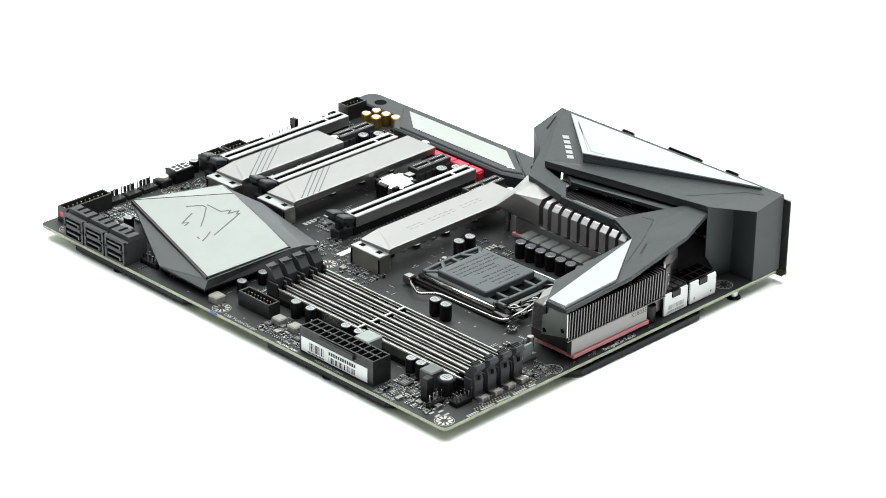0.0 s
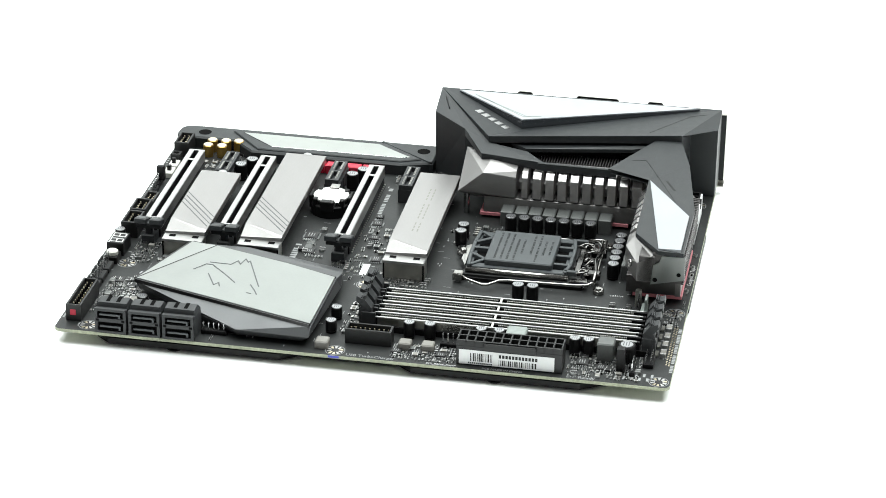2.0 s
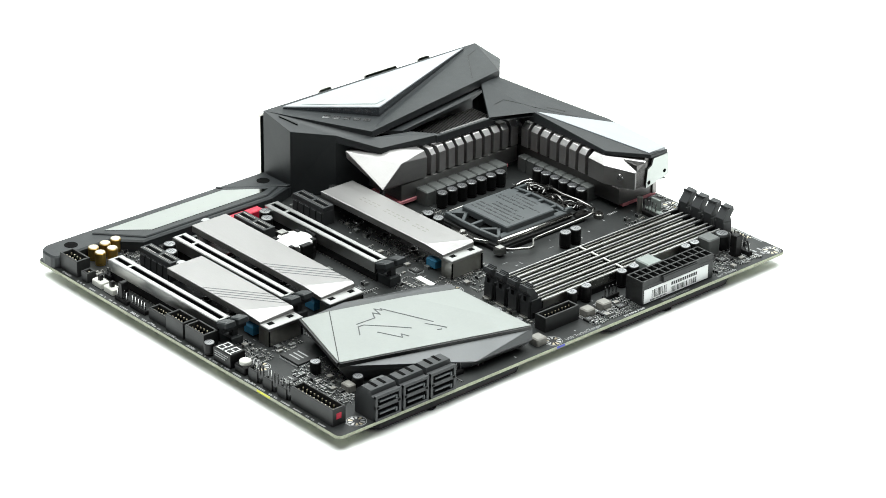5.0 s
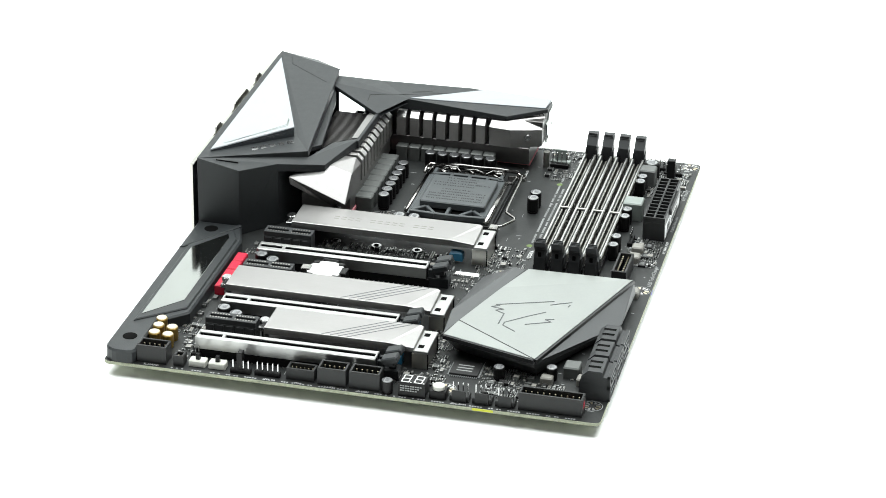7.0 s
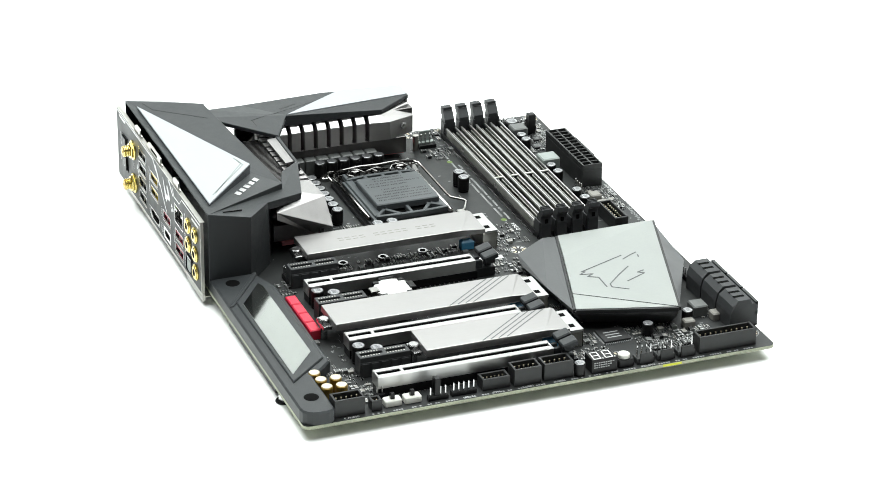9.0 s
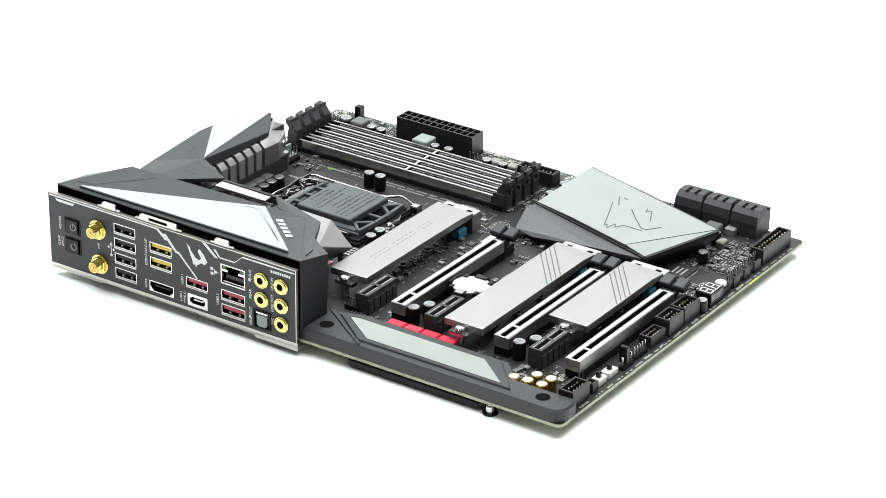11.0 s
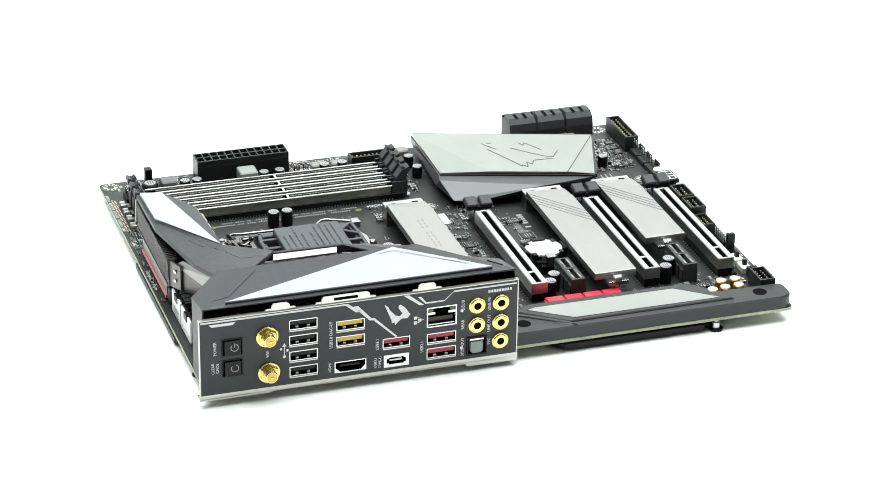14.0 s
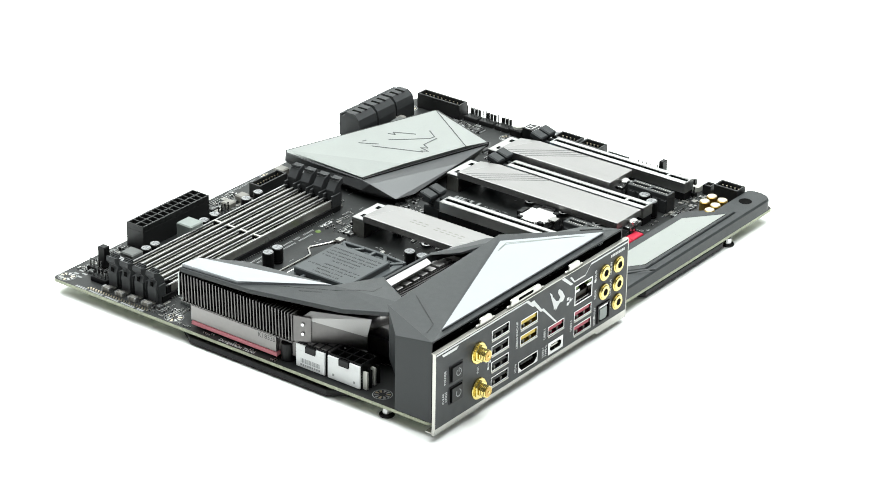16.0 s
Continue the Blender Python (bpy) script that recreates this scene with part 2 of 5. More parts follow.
def build_backplate():
    out = [(14, 20), (236, 20), (241.4, 27), (241.4, 114), (236, 122), (236, 172), (241.4, 179), (241.4, 262), (234, 274), (170, 292),
           (156, 301), (150, 305), (63, 305), (56, 300), (14, 290), (10, 130), (1.5, 122), (1.5, 48), (8, 38)]
    bm = BM()
    prism(bm, out, -6.8, -3.4, 0.4, low=0.3)
    plate = part("backplate", bm, M_BLACK, board, "black metal plate under the board")
    for x, y in ((3.2, 41), (238, 60), (238, 220), (110, 300), (30, 300)):
        bm = BM()
        cyl(bm, x, y, -7.0, -3.4, 2.3, 14, 0.3)
        cyl(bm, x, y, -8.0, -6.9, 3.8, 16, 0.3, mi=1, low=0.3)
        cyl(bm, x, y, -3.8, -1.6, 1.4, 12)
        part("screw", bm, [M_STEEL, M_BLACK], plate, smooth=False)
    return plate


build_backplate()


# ---- audio cover on the rear edge ----
def build_audio_cover():
    out = [(0, 7), (0.6, 4.2), (2.2, 2), (4.6, 0.5), (7, 0), (12.4, 0), (14.8, 0.8), (16, 3), (16, 34), (28.8, 47), (29.3, 132), (24.2, 147), (24, 149.2), (0, 149.2)]
    bm = BM()
    prism(bm, out, 0.1, 6.6, 0.9)
    cover = part("audio_cover", bm, M_COVER, board, "matt grey plastic cover along the rear edge")
    bm = BM()
    rim = [(5.2, 31), (26.6, 50), (26.8, 131), (21.8, 142), (4.6, 119)]
    prism(bm, rim, 6.5, 7.5, 0.5)
    trim = part("raised_trim", bm, M_COVER, cover)
    bm = BM()
    prism(bm, [(7.0, 37.5), (22.6, 57), (22.6, 131), (21.0, 135.5), (7.0, 115.5)], 7.4, 7.75, 0.15)
    part("mirror_panel", bm, M_MIRROR, trim, "glossy silvered strip")
    bm = BM()
    poly(bm, [(0.4, 118, 6.65), (4.4, 120, 7.5), (23.5, 146, 6.65), (23.5, 148.5, 6.65), (14, 141, 6.65)], [(0, 1, 2), (0, 2, 4)])
    prism(bm, [(0.4, 116), (2.4, 116), (24, 146.5), (24, 148.6), (22.5, 148.6)], 6.5, 7.3, 0.3)
    part("ridge", bm, M_COVER, cover)
    for x, y in HOLES[:2]:
        # Nothing is cut: a flat disc is coloured like the hole's shaded inside.
        bm = BM()
        cyl(bm, x, y, 6.55, 6.72, 3.6, 28)
        part("screw_hole", bm, M_HOLE_SHADE, cover, "flat black disc painted as the shaded inside of a screw hole")


build_audio_cover()


# ---- hood over the rear ports ----
def build_hood():
    V = dict(R0=(0, 149.6, 42.6), R1=(0, 305, 42.6), B=(39.5, 201, 37.6), F2=(39.2, 287.3, 42.3), F3=(21.5, 305, 39.4), P4=(50.3, 184.2, 37.4),
             F0=(22.6, 150, 37.5), F0b=(22.2, 150.4, 0.2), B0=(0, 149.6, 0.2), B1=(0, 305, 0.2), F3b=(21.5, 305, 0.2), N1=(22, 290.2, 40.6), N1b=(22, 290.2, 0.2),
             Gw=(37.8, 169.3, 30.6), H=(46, 190, 29), Hb=(46, 190, 0.2), F2b=(39, 287.3, 14), N2=(30, 289, 0.2), LL=(60.2, 182.0, 31.5), G=(37.6, 169.2, 34.9), Gb=(38.4, 169.0, 0.2), LLb=(59.8, 182.4, 27.4),
             P4w=(57.5, 206.5, 33.6), P4h=(50.4, 184.6, 33.9), F2h=(39, 287, 37.4), L2=(69.6, 217, 33.2), L2b=(69.8, 217.2, 28.6))
    keys = list(V)
    bm = BM()
    vs = {k: bm.verts.new(V[k]) for k in keys}
    for f in ("R0 R1 B", "R1 P4 B", "R1 F2 P4", "R0 B P4", "R0 P4 P4h", "R0 P4h G", "R0 G F0", "R1 F3 N1 F2", "R0 F0 F0b B0", "R1 B1 F3b F3", "F3 F3b N1b N1", "N1 N1b N2 F2b F2",
              "F0 G Gw Gb F0b", "G P4h LL", "P4 P4h F2h F2", "G LL LLb Gw", "Gw LLb H", "Gw H Hb Gb", "P4h P4w L2 LL", "LL L2 L2b LLb"):
        face(bm, [vs[k] for k in f.split()])
    hood = part("port_cover", bm, M_COVER, board, "faceted matt grey plastic hood over the rear ports")
    so = hood.modifiers.new("wall", "SOLIDIFY")
    so.thickness, so.offset = 0.0011, -1
    bevelled(hood, 0.45)
    # narrow bar before the window and the arm over the upper heatsink
    bm = BM()
    top = [(36, 276, 39.2), (70.6, 251.5, 33.6), (73, 274.4, 30.4), (138.4, 274.7, 30.0), (159, 288.4, 31.0), (158.9, 301.4, 30.5),
           (113, 302.0, 33.2), (62, 294, 35.6), (39.2, 287.5, 38.6), (82.6, 274.6, 34.4)]
    vt = [bm.verts.new(p) for p in top]
    vb = [bm.verts.new((x, y, z - 2.4)) for x, y, z in top]
    for f in ((0, 1, 9, 8), (8, 9, 7), (1, 2, 9), (2, 3, 9), (3, 4, 9), (9, 4, 5, 6), (9, 6, 7)):
        face(bm, [vt[i] for i in f])
        face(bm, [vb[i] for i in f[::-1]])
    for i in range(9):
        face(bm, (vt[i], vb[i], vb[(i + 1) % 9], vt[(i + 1) % 9]))
    arm = part("cover_arm", bm, M_COVER, hood, "matt grey angular arm of the hood")
    bevelled(arm, 0.4)

    def on_arm(x, y):
        for f in ((0, 1, 9), (0, 9, 8), (8, 9, 7), (1, 2, 9), (2, 3, 9), (3, 4, 9), (9, 4, 5), (9, 5, 6), (9, 6, 7)):
            p, q, r = (Vector(top[i]) for i in f)
            d = (q.x - p.x) * (r.y - p.y) - (r.x - p.x) * (q.y - p.y)
            b = ((x - p.x) * (r.y - p.y) - (r.x - p.x) * (y - p.y)) / d
            c = ((q.x - p.x) * (y - p.y) - (x - p.x) * (q.y - p.y)) / d
            if b > -0.01 and c > -0.01 and b + c < 1.01:
                return p.z + b * (q.z - p.z) + c * (r.z - p.z)
        return 33.0
    for line, w in (([(62, 263.4), (61.4, 270.7), (80.8, 280.4), (104.6, 291.0)], 0.22), ([(82, 284.2), (92.4, 289.4)], 0.55)):
        bm = BM()
        for (xa, ya), (xb, yb) in zip(line, line[1:]):
            for k in range(4):
                a, b = (Vector((xa + (xb - xa) * t, ya + (yb - ya) * t, 0)) for t in (k / 4, (k + 1) / 4))
                n = Vector((a.y - b.y, b.x - a.x, 0)).normalized() * w
                q4 = [Vector((p.x, p.y, on_arm(p.x, p.y))) for p in (a - n, b - n, b + n, a + n)]
                up = [bm.verts.new(p + Vector((0, 0, 0.06))) for p in q4]
                dn = [bm.verts.new(p - Vector((0, 0, 0.5))) for p in q4]
                face(bm, up)
                for j in range(4):
                    face(bm, (up[j], up[(j + 1) % 4], dn[(j + 1) % 4], dn[j]))
        part("groove", bm, M_BLACK, arm)
    bm = BM()
    prism(bm, [(68.2, 214), (70.0, 214), (70.9, 256), (69.0, 256)], 28.7, 33.0, 0.3)
    part("window_bar", bm, M_COVER, hood)
    bm = BM()
    poly(bm, [(46, 196, 33.2), (52, 205, 32.6), (44, 262, 34), (38, 284, 36), (30, 284, 36), (30, 196, 33.6)] + [(46, 196, 31.2), (52, 205, 30.6), (44, 262, 32), (38, 284, 34), (30, 284, 34), (30, 196, 31.6)],
         [(0, 1, 2, 3, 4, 5), (11, 10, 9, 8, 7, 6), (0, 6, 7, 1), (1, 7, 8, 2), (2, 8, 9, 3), (3, 9, 10, 4), (4, 10, 11, 5), (5, 11, 6, 0)])
    part("inner_shelf", bm, M_COVER, hood)
    # white inlays
    bm = BM()
    tri = [(4.1, 160.2), (38.0, 200.2), (3.4, 293)]
    prism(bm, tri, 37.0, 42.9, 0, mi=1)
    prism(bm, inset(tri, -0.12), 42.9, 43.6, 0.25)
    inlay = part("white_inlay", bm, [M_WHITEP, M_GUN], hood, "pearl white triangular panel")
    bm = BM()
    for o in (0.0, 1.6):
        pts = [(8.2 + o * 1.2, 169.5 + o), (9.0 + o * 1.2, 169.5 + o), (34.6 - o * 0.4, 200.2 + o), (33.0 - o * 0.4, 208.5 + o), (32.4 - o * 0.4, 208.4 + o), (34.0 - o * 0.4, 200.4 + o)]
        prism(bm, pts, 43.6, 43.66)
    part("engraved_line", bm, M_PALE, inlay)
    bm = BM()
    w = [(83.4, 275.6, 34.7), (157.4, 288.5, 31.5), (158.4, 299.8, 32.3), (122.0, 300.0, 34.1)]
    vs = [bm.verts.new(p) for p in w] + [bm.verts.new((x, y, z - 2.6)) for x, y, z in w]
    for f in ((0, 1, 2), (0, 2, 3), (4, 7, 6), (4, 6, 5), (0, 4, 5, 1), (1, 5, 6, 2), (2, 6, 7, 3), (3, 7, 4, 0)):
        face(bm, [vs[i] for i in f])
    part("white_inlay", bm, M_WHITEP, arm, "pearl white pointed panel")
    for host, a, b in ((arm, (128, 279, 30.6), (140, 282.4, 30.4)),
                       (hood, (8, 298.4, 42.48), (11.3, 289.2, 42.08)), (hood, (11.3, 289.2, 42.08), (36.4, 269.8, 41.5)), (hood, (9, 153.4, 41.3), (20, 157.4, 39.1))):
        a, b = Vector(a), Vector(b)
        d = (b - a).normalized()
        q = Vector((-d.y, d.x, 0)) * 0.24
        bm = BM()
        poly(bm, [a - q, b - q, b + q, a + q] + [p - Vector((0, 0, 1.2)) for p in (a - q, b - q, b + q, a + q)], [(0, 1, 2, 3), (0, 4, 5, 1), (1, 5, 6, 2), (2, 6, 7, 3), (3, 7, 4, 0)])
        part("groove", bm, M_BLACK, host)
    # plain shapes for the brand mark on the low facet
    a, b, c = Vector(V["R0"]), Vector(V["B"]), Vector(V["P4"])
    nrm = (b - a).cross(c - a).normalized()
    nrm = nrm if nrm.z > 0 else -nrm

    def on_facet(x, y):
        return Vector((x, y, a.z - (nrm.x * (x - a.x) + nrm.y * (y - a.y)) / nrm.z))
    first, last = on_facet(22.4, 173.2), on_facet(40.6, 194.2)
    u = (last - first).normalized()
    v = nrm.cross(u)
    pitch = (last - first).length / 5
    for k in range(5):
        bm = BM()
        org = first + u * (pitch * k)
        w, h = pitch * 0.66, 3.4
        q = [org + u * (x + y * 0.3) + v * y + nrm * 0.03 for x, y in ((0, -h / 2), (w, -h / 2), (w, h / 2), (0, h / 2))]
        vs = [bm.verts.new(p) for p in q] + [bm.verts.new(p + nrm * 0.16) for p in q]
        for f in ((4, 5, 6, 7), (0, 1, 5, 4), (1, 2, 6, 5), (2, 3, 7, 6), (3, 0, 4, 7)):
            face(bm, [vs[n] for n in f])
        part("logo_bar", bm, M_STEEL, hood)


build_hood()


# ---- port panel ----
PX = -4.2


def plane_poly(bm, pts, d0, d1, mi=0):
    """A plate on the port panel: outline in (y, z), from d0 to d1 mm proud of it."""
    a = [bm.verts.new((PX - d0, y, z)) for y, z in pts]
    b = [bm.verts.new((PX - d1, y, z)) for y, z in pts]
    n = len(pts)
    face(bm, b, mi)
    face(bm, a[::-1], mi)
    for i in range(n):
        face(bm, (a[i], a[(i + 1) % n], b[(i + 1) % n], b[i]), mi)


def pr(y0, z0, y1, z1):
    return [(y0, z0), (y1, z0), (y1, z1), (y0, z1)]


OPENINGS = []


def shell(bm, y0, z0, y1, z1, w, mi=0, back=1, proud=0.15, deep=6.0):
    """A port let into the panel: thin sheet walls and a dark back."""
    OPENINGS.append((y0, z0, y1, z1))
    plane_poly(bm, pr(y0, z0, y1, z0 + w), -deep, proud, mi)
    plane_poly(bm, pr(y0, z1 - w, y1, z1), -deep, proud, mi)
    plane_poly(bm, pr(y0, z0 + w, y0 + w, z1 - w), -deep, proud, mi)
    plane_poly(bm, pr(y1 - w, z0 + w, y1, z1 - w), -deep, proud, mi)
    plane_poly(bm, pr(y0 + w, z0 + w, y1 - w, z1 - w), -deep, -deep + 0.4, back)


def pierced(y0, z0, y1, z1):
    """The panel's sheet, open where the ports are."""
    bm = BM()
    ys = sorted({y0, y1, *(v for o in OPENINGS for v in (o[0], o[2]))})
    zs = sorted({z0, z1, *(v for o in OPENINGS for v in (o[1], o[3]))})
    vs = {(y, z): bm.verts.new((PX, y, z)) for y in ys for z in zs}
    for ya, yb in zip(ys, ys[1:]):
        for za, zb in zip(zs, zs[1:]):
            ym, zm = (ya + yb) / 2, (za + zb) / 2
            if not any(o[0] < ym < o[2] and o[1] < zm < o[3] for o in OPENINGS):
                face(bm, (vs[ya, za], vs[ya, zb], vs[yb, zb], vs[yb, za]))
    for v in [v for v in bm.verts if not v.link_faces]:
        bm.verts.remove(v)
    return bm


def build_panel():
    panel = new("port_panel")
    panel.parent = board
    tagged(panel, "dark grey metal port panel with white print")
    bm = BM()
    plane_poly(bm, [(149.2, -5.2), (175, -5.0), (176, -3.6), (272, -2.8), (273, -3.8), (308, -3.8), (308, -0.9), (149.2, -0.9)], -1.6, -0.2)
    plane_poly(bm, pr(149.5, -0.9, 149.95, 38.6), -1.6, 0.1)
    plane_poly(bm, pr(307.45, -0.9, 307.8, 38.6), -1.6, 0.1)
    plane_poly(bm, pr(149.5, 38.5, 307.8, 38.9), -2.2, 0.0)
    box(bm, PX + 0.2, 149.4, -3.2, 1.0, 308, -2.6)
    part("steel_rim", bm, M_TIN, panel, "bright bent steel rim")
    # spring tabs of the shield over the rear edge
    for y, w in ((268, 9), (236, 24), (195.6, 9)):
        bm = BM()
        tab = rect(y - w / 2, 37.6, y + w / 2, 42.6, 1.7, 4)
        plane_poly(bm, tab, -1.6, -0.7)
        plane_poly(bm, rect(y - w / 2 - 3, 38.2, y + w / 2 + 3, 40.2, 0.9, 3), -1.5, -0.9)
        if w > 12:
            plane_poly(bm, rect(y - w / 4, 40.2, y + w / 4, 41.7, 0.5, 2), -0.7, -0.66, 1)
        part("spring_tab", bm, [M_TIN, M_HOLE_SHADE], panel)
    for zc in (23.4, 12.4):
        bm = BM()
        shell(bm, 286.8, zc - 4.5, 297.2, zc + 4.5, 0.5, 0, 0, 0.3, 2.0)
        plane_poly(bm, pr(288.0, zc - 3.6, 295.8, zc + 3.6), -2, 1.1)
        for k in range(14):
            a0, a1 = (2 * math.pi * (k + j) / 17 + 1.9 for j in (0, 1))
            plane_poly(bm, [(291 + r * math.cos(a), zc + r * math.sin(a)) for r, a in ((2.0, a0), (2.0, a1), (1.6, a1), (1.6, a0))], 1.1, 1.16, 1)
        if zc > 20:
            plane_poly(bm, pr(290.8, zc, 291.2, zc + 2.2), 1.1, 1.16, 1)
        part("push_button", bm, [M_BLACK, M_GREYINK], panel, "black square push button with grey symbol")
    for y, z in ((274.9, 26.4), (274.3, 7.2)):
        bm = BM()
        prism(bm, ring(0, 0, 4.7, 6), 0, 2.4, 0.35)
        cyl(bm, 0, 0, 0, 1.0, 5.5, 24, 0.3)
        for k in range(4):
            cyl(bm, 0, 0, 2.4 + k * 0.9, 3.3 + k * 0.9, 3.1, 20, 0.3, low=0.3)
        cyl(bm, 0, 0, 6.0, 6.2, 2.4, 20, mi=1)
        cyl(bm, 0, 0, 6.2, 6.6, 0.7, 10, 0.1)
        turned(bm, 0, Matrix.Translation((PX, y, z)) @ Matrix.Rotation(radians(-90), 4, "Y"))
        part("antenna_jack", bm, [M_GOLD, M_GOLDCAP], panel, "gold threaded antenna socket", smooth=False)

    def usb(y0, z0, y1, z1, tongue):
        bm = BM()
        shell(bm, y0, z0, y1, z1, 0.4, 0, 1)
        part("usb_port", bm, [M_STEEL, M_HOLE_SHADE], panel)
        bm = BM()
        zt = z0 + (z1 - z0) * 0.46
        plane_poly(bm, pr(y0 + 1.0, zt, y1 - 1.0, z1 - 0.9), -5.4, -0.5)
        part("usb_tongue", bm, tongue, panel)
        for k in (0.3, 0.7):
            bm = BM()
            yk = y0 + (y1 - y0) * k
            plane_poly(bm, pr(yk - 0.7, z0 + 0.4, yk + 0.7, z0 + 1.3), -3, -1.0)
            part("usb_spring", bm, M_TIN, panel)
        bm = BM()
        plane_poly(bm, pr(y0, z0 - 0.8, y1, z0 - 0.3), 0.0, 0.4)
        part("usb_lip", bm, M_TIN, panel)

    for z0, z1 in ((28.1, 33.2), (19.9, 25), (11.5, 16.6), (3.3, 8.4)):
        usb(250.3, z0, 264.2, z1, M_BLACK)
    for z0, z1 in ((24.2, 29.3), (15.9, 21)):
        usb(227, z0, 241, z1, M_YEL)
    usb(204.3, 11.4, 218, 16.5, M_DRED)
    usb(181, 10.8, 195.8, 15.9, M_DRED)
    usb(181, 2.6, 195.8, 7.9, M_DRED)
    bm = BM()
    shell(bm, 226.2, 1.6, 242, 7.6, 0.5, 0, 1)
    for s, y in ((1, 226.9), (-1, 241.3)):
        plane_poly(bm, [(y - s * 0.3, 2.0), (y + s * 2.2, 2.0), (y - s * 0.3, 4.4)], -5, 0.1, 0)
    plane_poly(bm, pr(229, 4.4, 239, 5.4), -5, -0.8, 2)
    part("video_port", bm, [M_STEEL, M_HOLE_SHADE, M_BLACK], panel)
    bm = BM()
    shell(bm, 204.8, 0.8, 217.4, 7.4, 1.5, 0, 1)
    for y0, y1 in ((206.3, 207.3), (214.9, 215.9)):
        plane_poly(bm, pr(y0, 2.3, y1, 2.9), -5, 0.1, 0)
        plane_poly(bm, pr(y0, 5.3, y1, 5.9), -5, 0.1, 0)
    plane_poly(bm, pr(208.0, 3.7, 214.2, 4.5), -5, -0.8, 2)
    part("usb_c_port", bm, [M_STEEL, M_HOLE_SHADE, M_TIN], panel)
    bm = BM()
    shell(bm, 180.8, 19.2, 195.9, 29.9, 0.6, 0, 1)
    part("network_port", bm, [M_STEEL, M_HOLE_SHADE], panel, "steel network socket")
    bm = BM()
    plane_poly(bm, pr(182.0, 20.8, 194.7, 23.4), -5, -2.4)
    part("jack_body", bm, M_UMBER, panel)
    bm = BM()
    plane_poly(bm, pr(181.8, 20.0, 194.9, 20.6), -5, -0.6)
    part("jack_lip", bm, M_STEEL, panel)
    for y0, y1 in ((181.4, 185.0), (191.7, 195.3)):
        bm = BM()
        plane_poly(bm, pr(y0, 26, y1, 27.2), -5, 0.0)
        part("jack_key", bm, M_STEEL, panel)
    for y in (181.8, 192.7):
        bm = BM()
        plane_poly(bm, pr(y, 27.7, y + 2.2, 28.8), -4, 0.0)
        part("signal_light", bm, M_GREEN, panel, "small green light window")
    for y, z in ((170.6, 27.9), (158.5, 27.9), (170.6, 17.4), (158.5, 17.4), (158.5, 7.2)):
        bm = BM()
        cyl(bm, 0, 0, 0, 1.0, 4.3, 28, 0.3, mi=0)
        cyl(bm, 0, 0, 1.0, 1.5, 3.6, 28, 0.3, mi=0)
        cyl(bm, 0, 0, 1.5, 1.54, 1.9, 20, mi=1)
        turned(bm, 0, Matrix.Translation((PX, y, z)) @ Matrix.Rotation(radians(-90), 4, "Y"))
        part("audio_jack", bm, [M_GOLD, M_HOLE_SHADE], panel, "gold ringed audio jack")
    bm = BM()
    shell(bm, 165.2, 1.2, 175.6, 11.0, 0.7, 0, 0, 0.8, 2.0)
    plane_poly(bm, [(167.4, 3.2), (168.6, 2.2), (172.4, 2.2), (173.6, 3.2), (173.6, 8.4), (167.4, 8.4)], -2, 0.5, 1)
    plane_poly(bm, pr(167, 9.2, 174, 10.0), -2, 0.5, 2)
    part("optical_port", bm, [M_BLACK, M_PALE, M_STEEL], panel, "black optical socket with grey shutter")
    sheet = part("panel_sheet", pierced(150, -0.8, 307.4, 38.4), M_PANEL, panel, "dark grey painted sheet with port openings")
    so = sheet.modifiers.new("wall", "SOLIDIFY")
    so.thickness, so.offset = 0.0008, -1
    # white striping and crest
    for pts in ([(307, 37.2), (236.5, 37.2), (231.2, 32.8), (228.6, 32.8), (235.4, 38.0), (307, 38.0)],
                [(303, 36.4), (290, 36.4), (291.4, 35.0), (301.6, 35.0)],
                [(232.6, 36.0), (230.2, 36.0), (223.6, 28.6), (222.2, 28.6), (210.6, 17.0), (211.6, 16.8), (222.6, 27.3), (224.6, 27.6)],
                [(207.6, 38.2), (205.0, 38.2), (197.4, 32.0), (199.6, 32.0)],
                [(200.4, 36.4), (196.6, 32.4), (187.2, 32.4), (182.6, 36.6), (150.4, 36.6), (150.4, 37.4), (182.0, 37.4), (187.0, 33.1), (196.2, 33.1), (198.8, 36.4)]):
        bm = BM()
        plane_poly(bm, pts, 0.01, 0.06)
        part("white_stripe", bm, M_INK, panel)
    bm = BM()
    e = [(165, 110), (188, 128), (192, 140), (228, 178), (252, 184), (266, 170), (244, 140), (246, 126), (256, 122), (282, 142), (310, 182), (292, 200), (262, 198), (240, 214), (226, 228), (222, 214), (208, 218), (205, 200)]
    plane_poly(bm, [(232 - (x - 0) / 3 / 3.72, 45.8 - (y - 0) / 3 / 3.37) for x, y in e], 0.01, 0.08)
    part("crest", bm, M_INK, panel, "plain white crest shape")
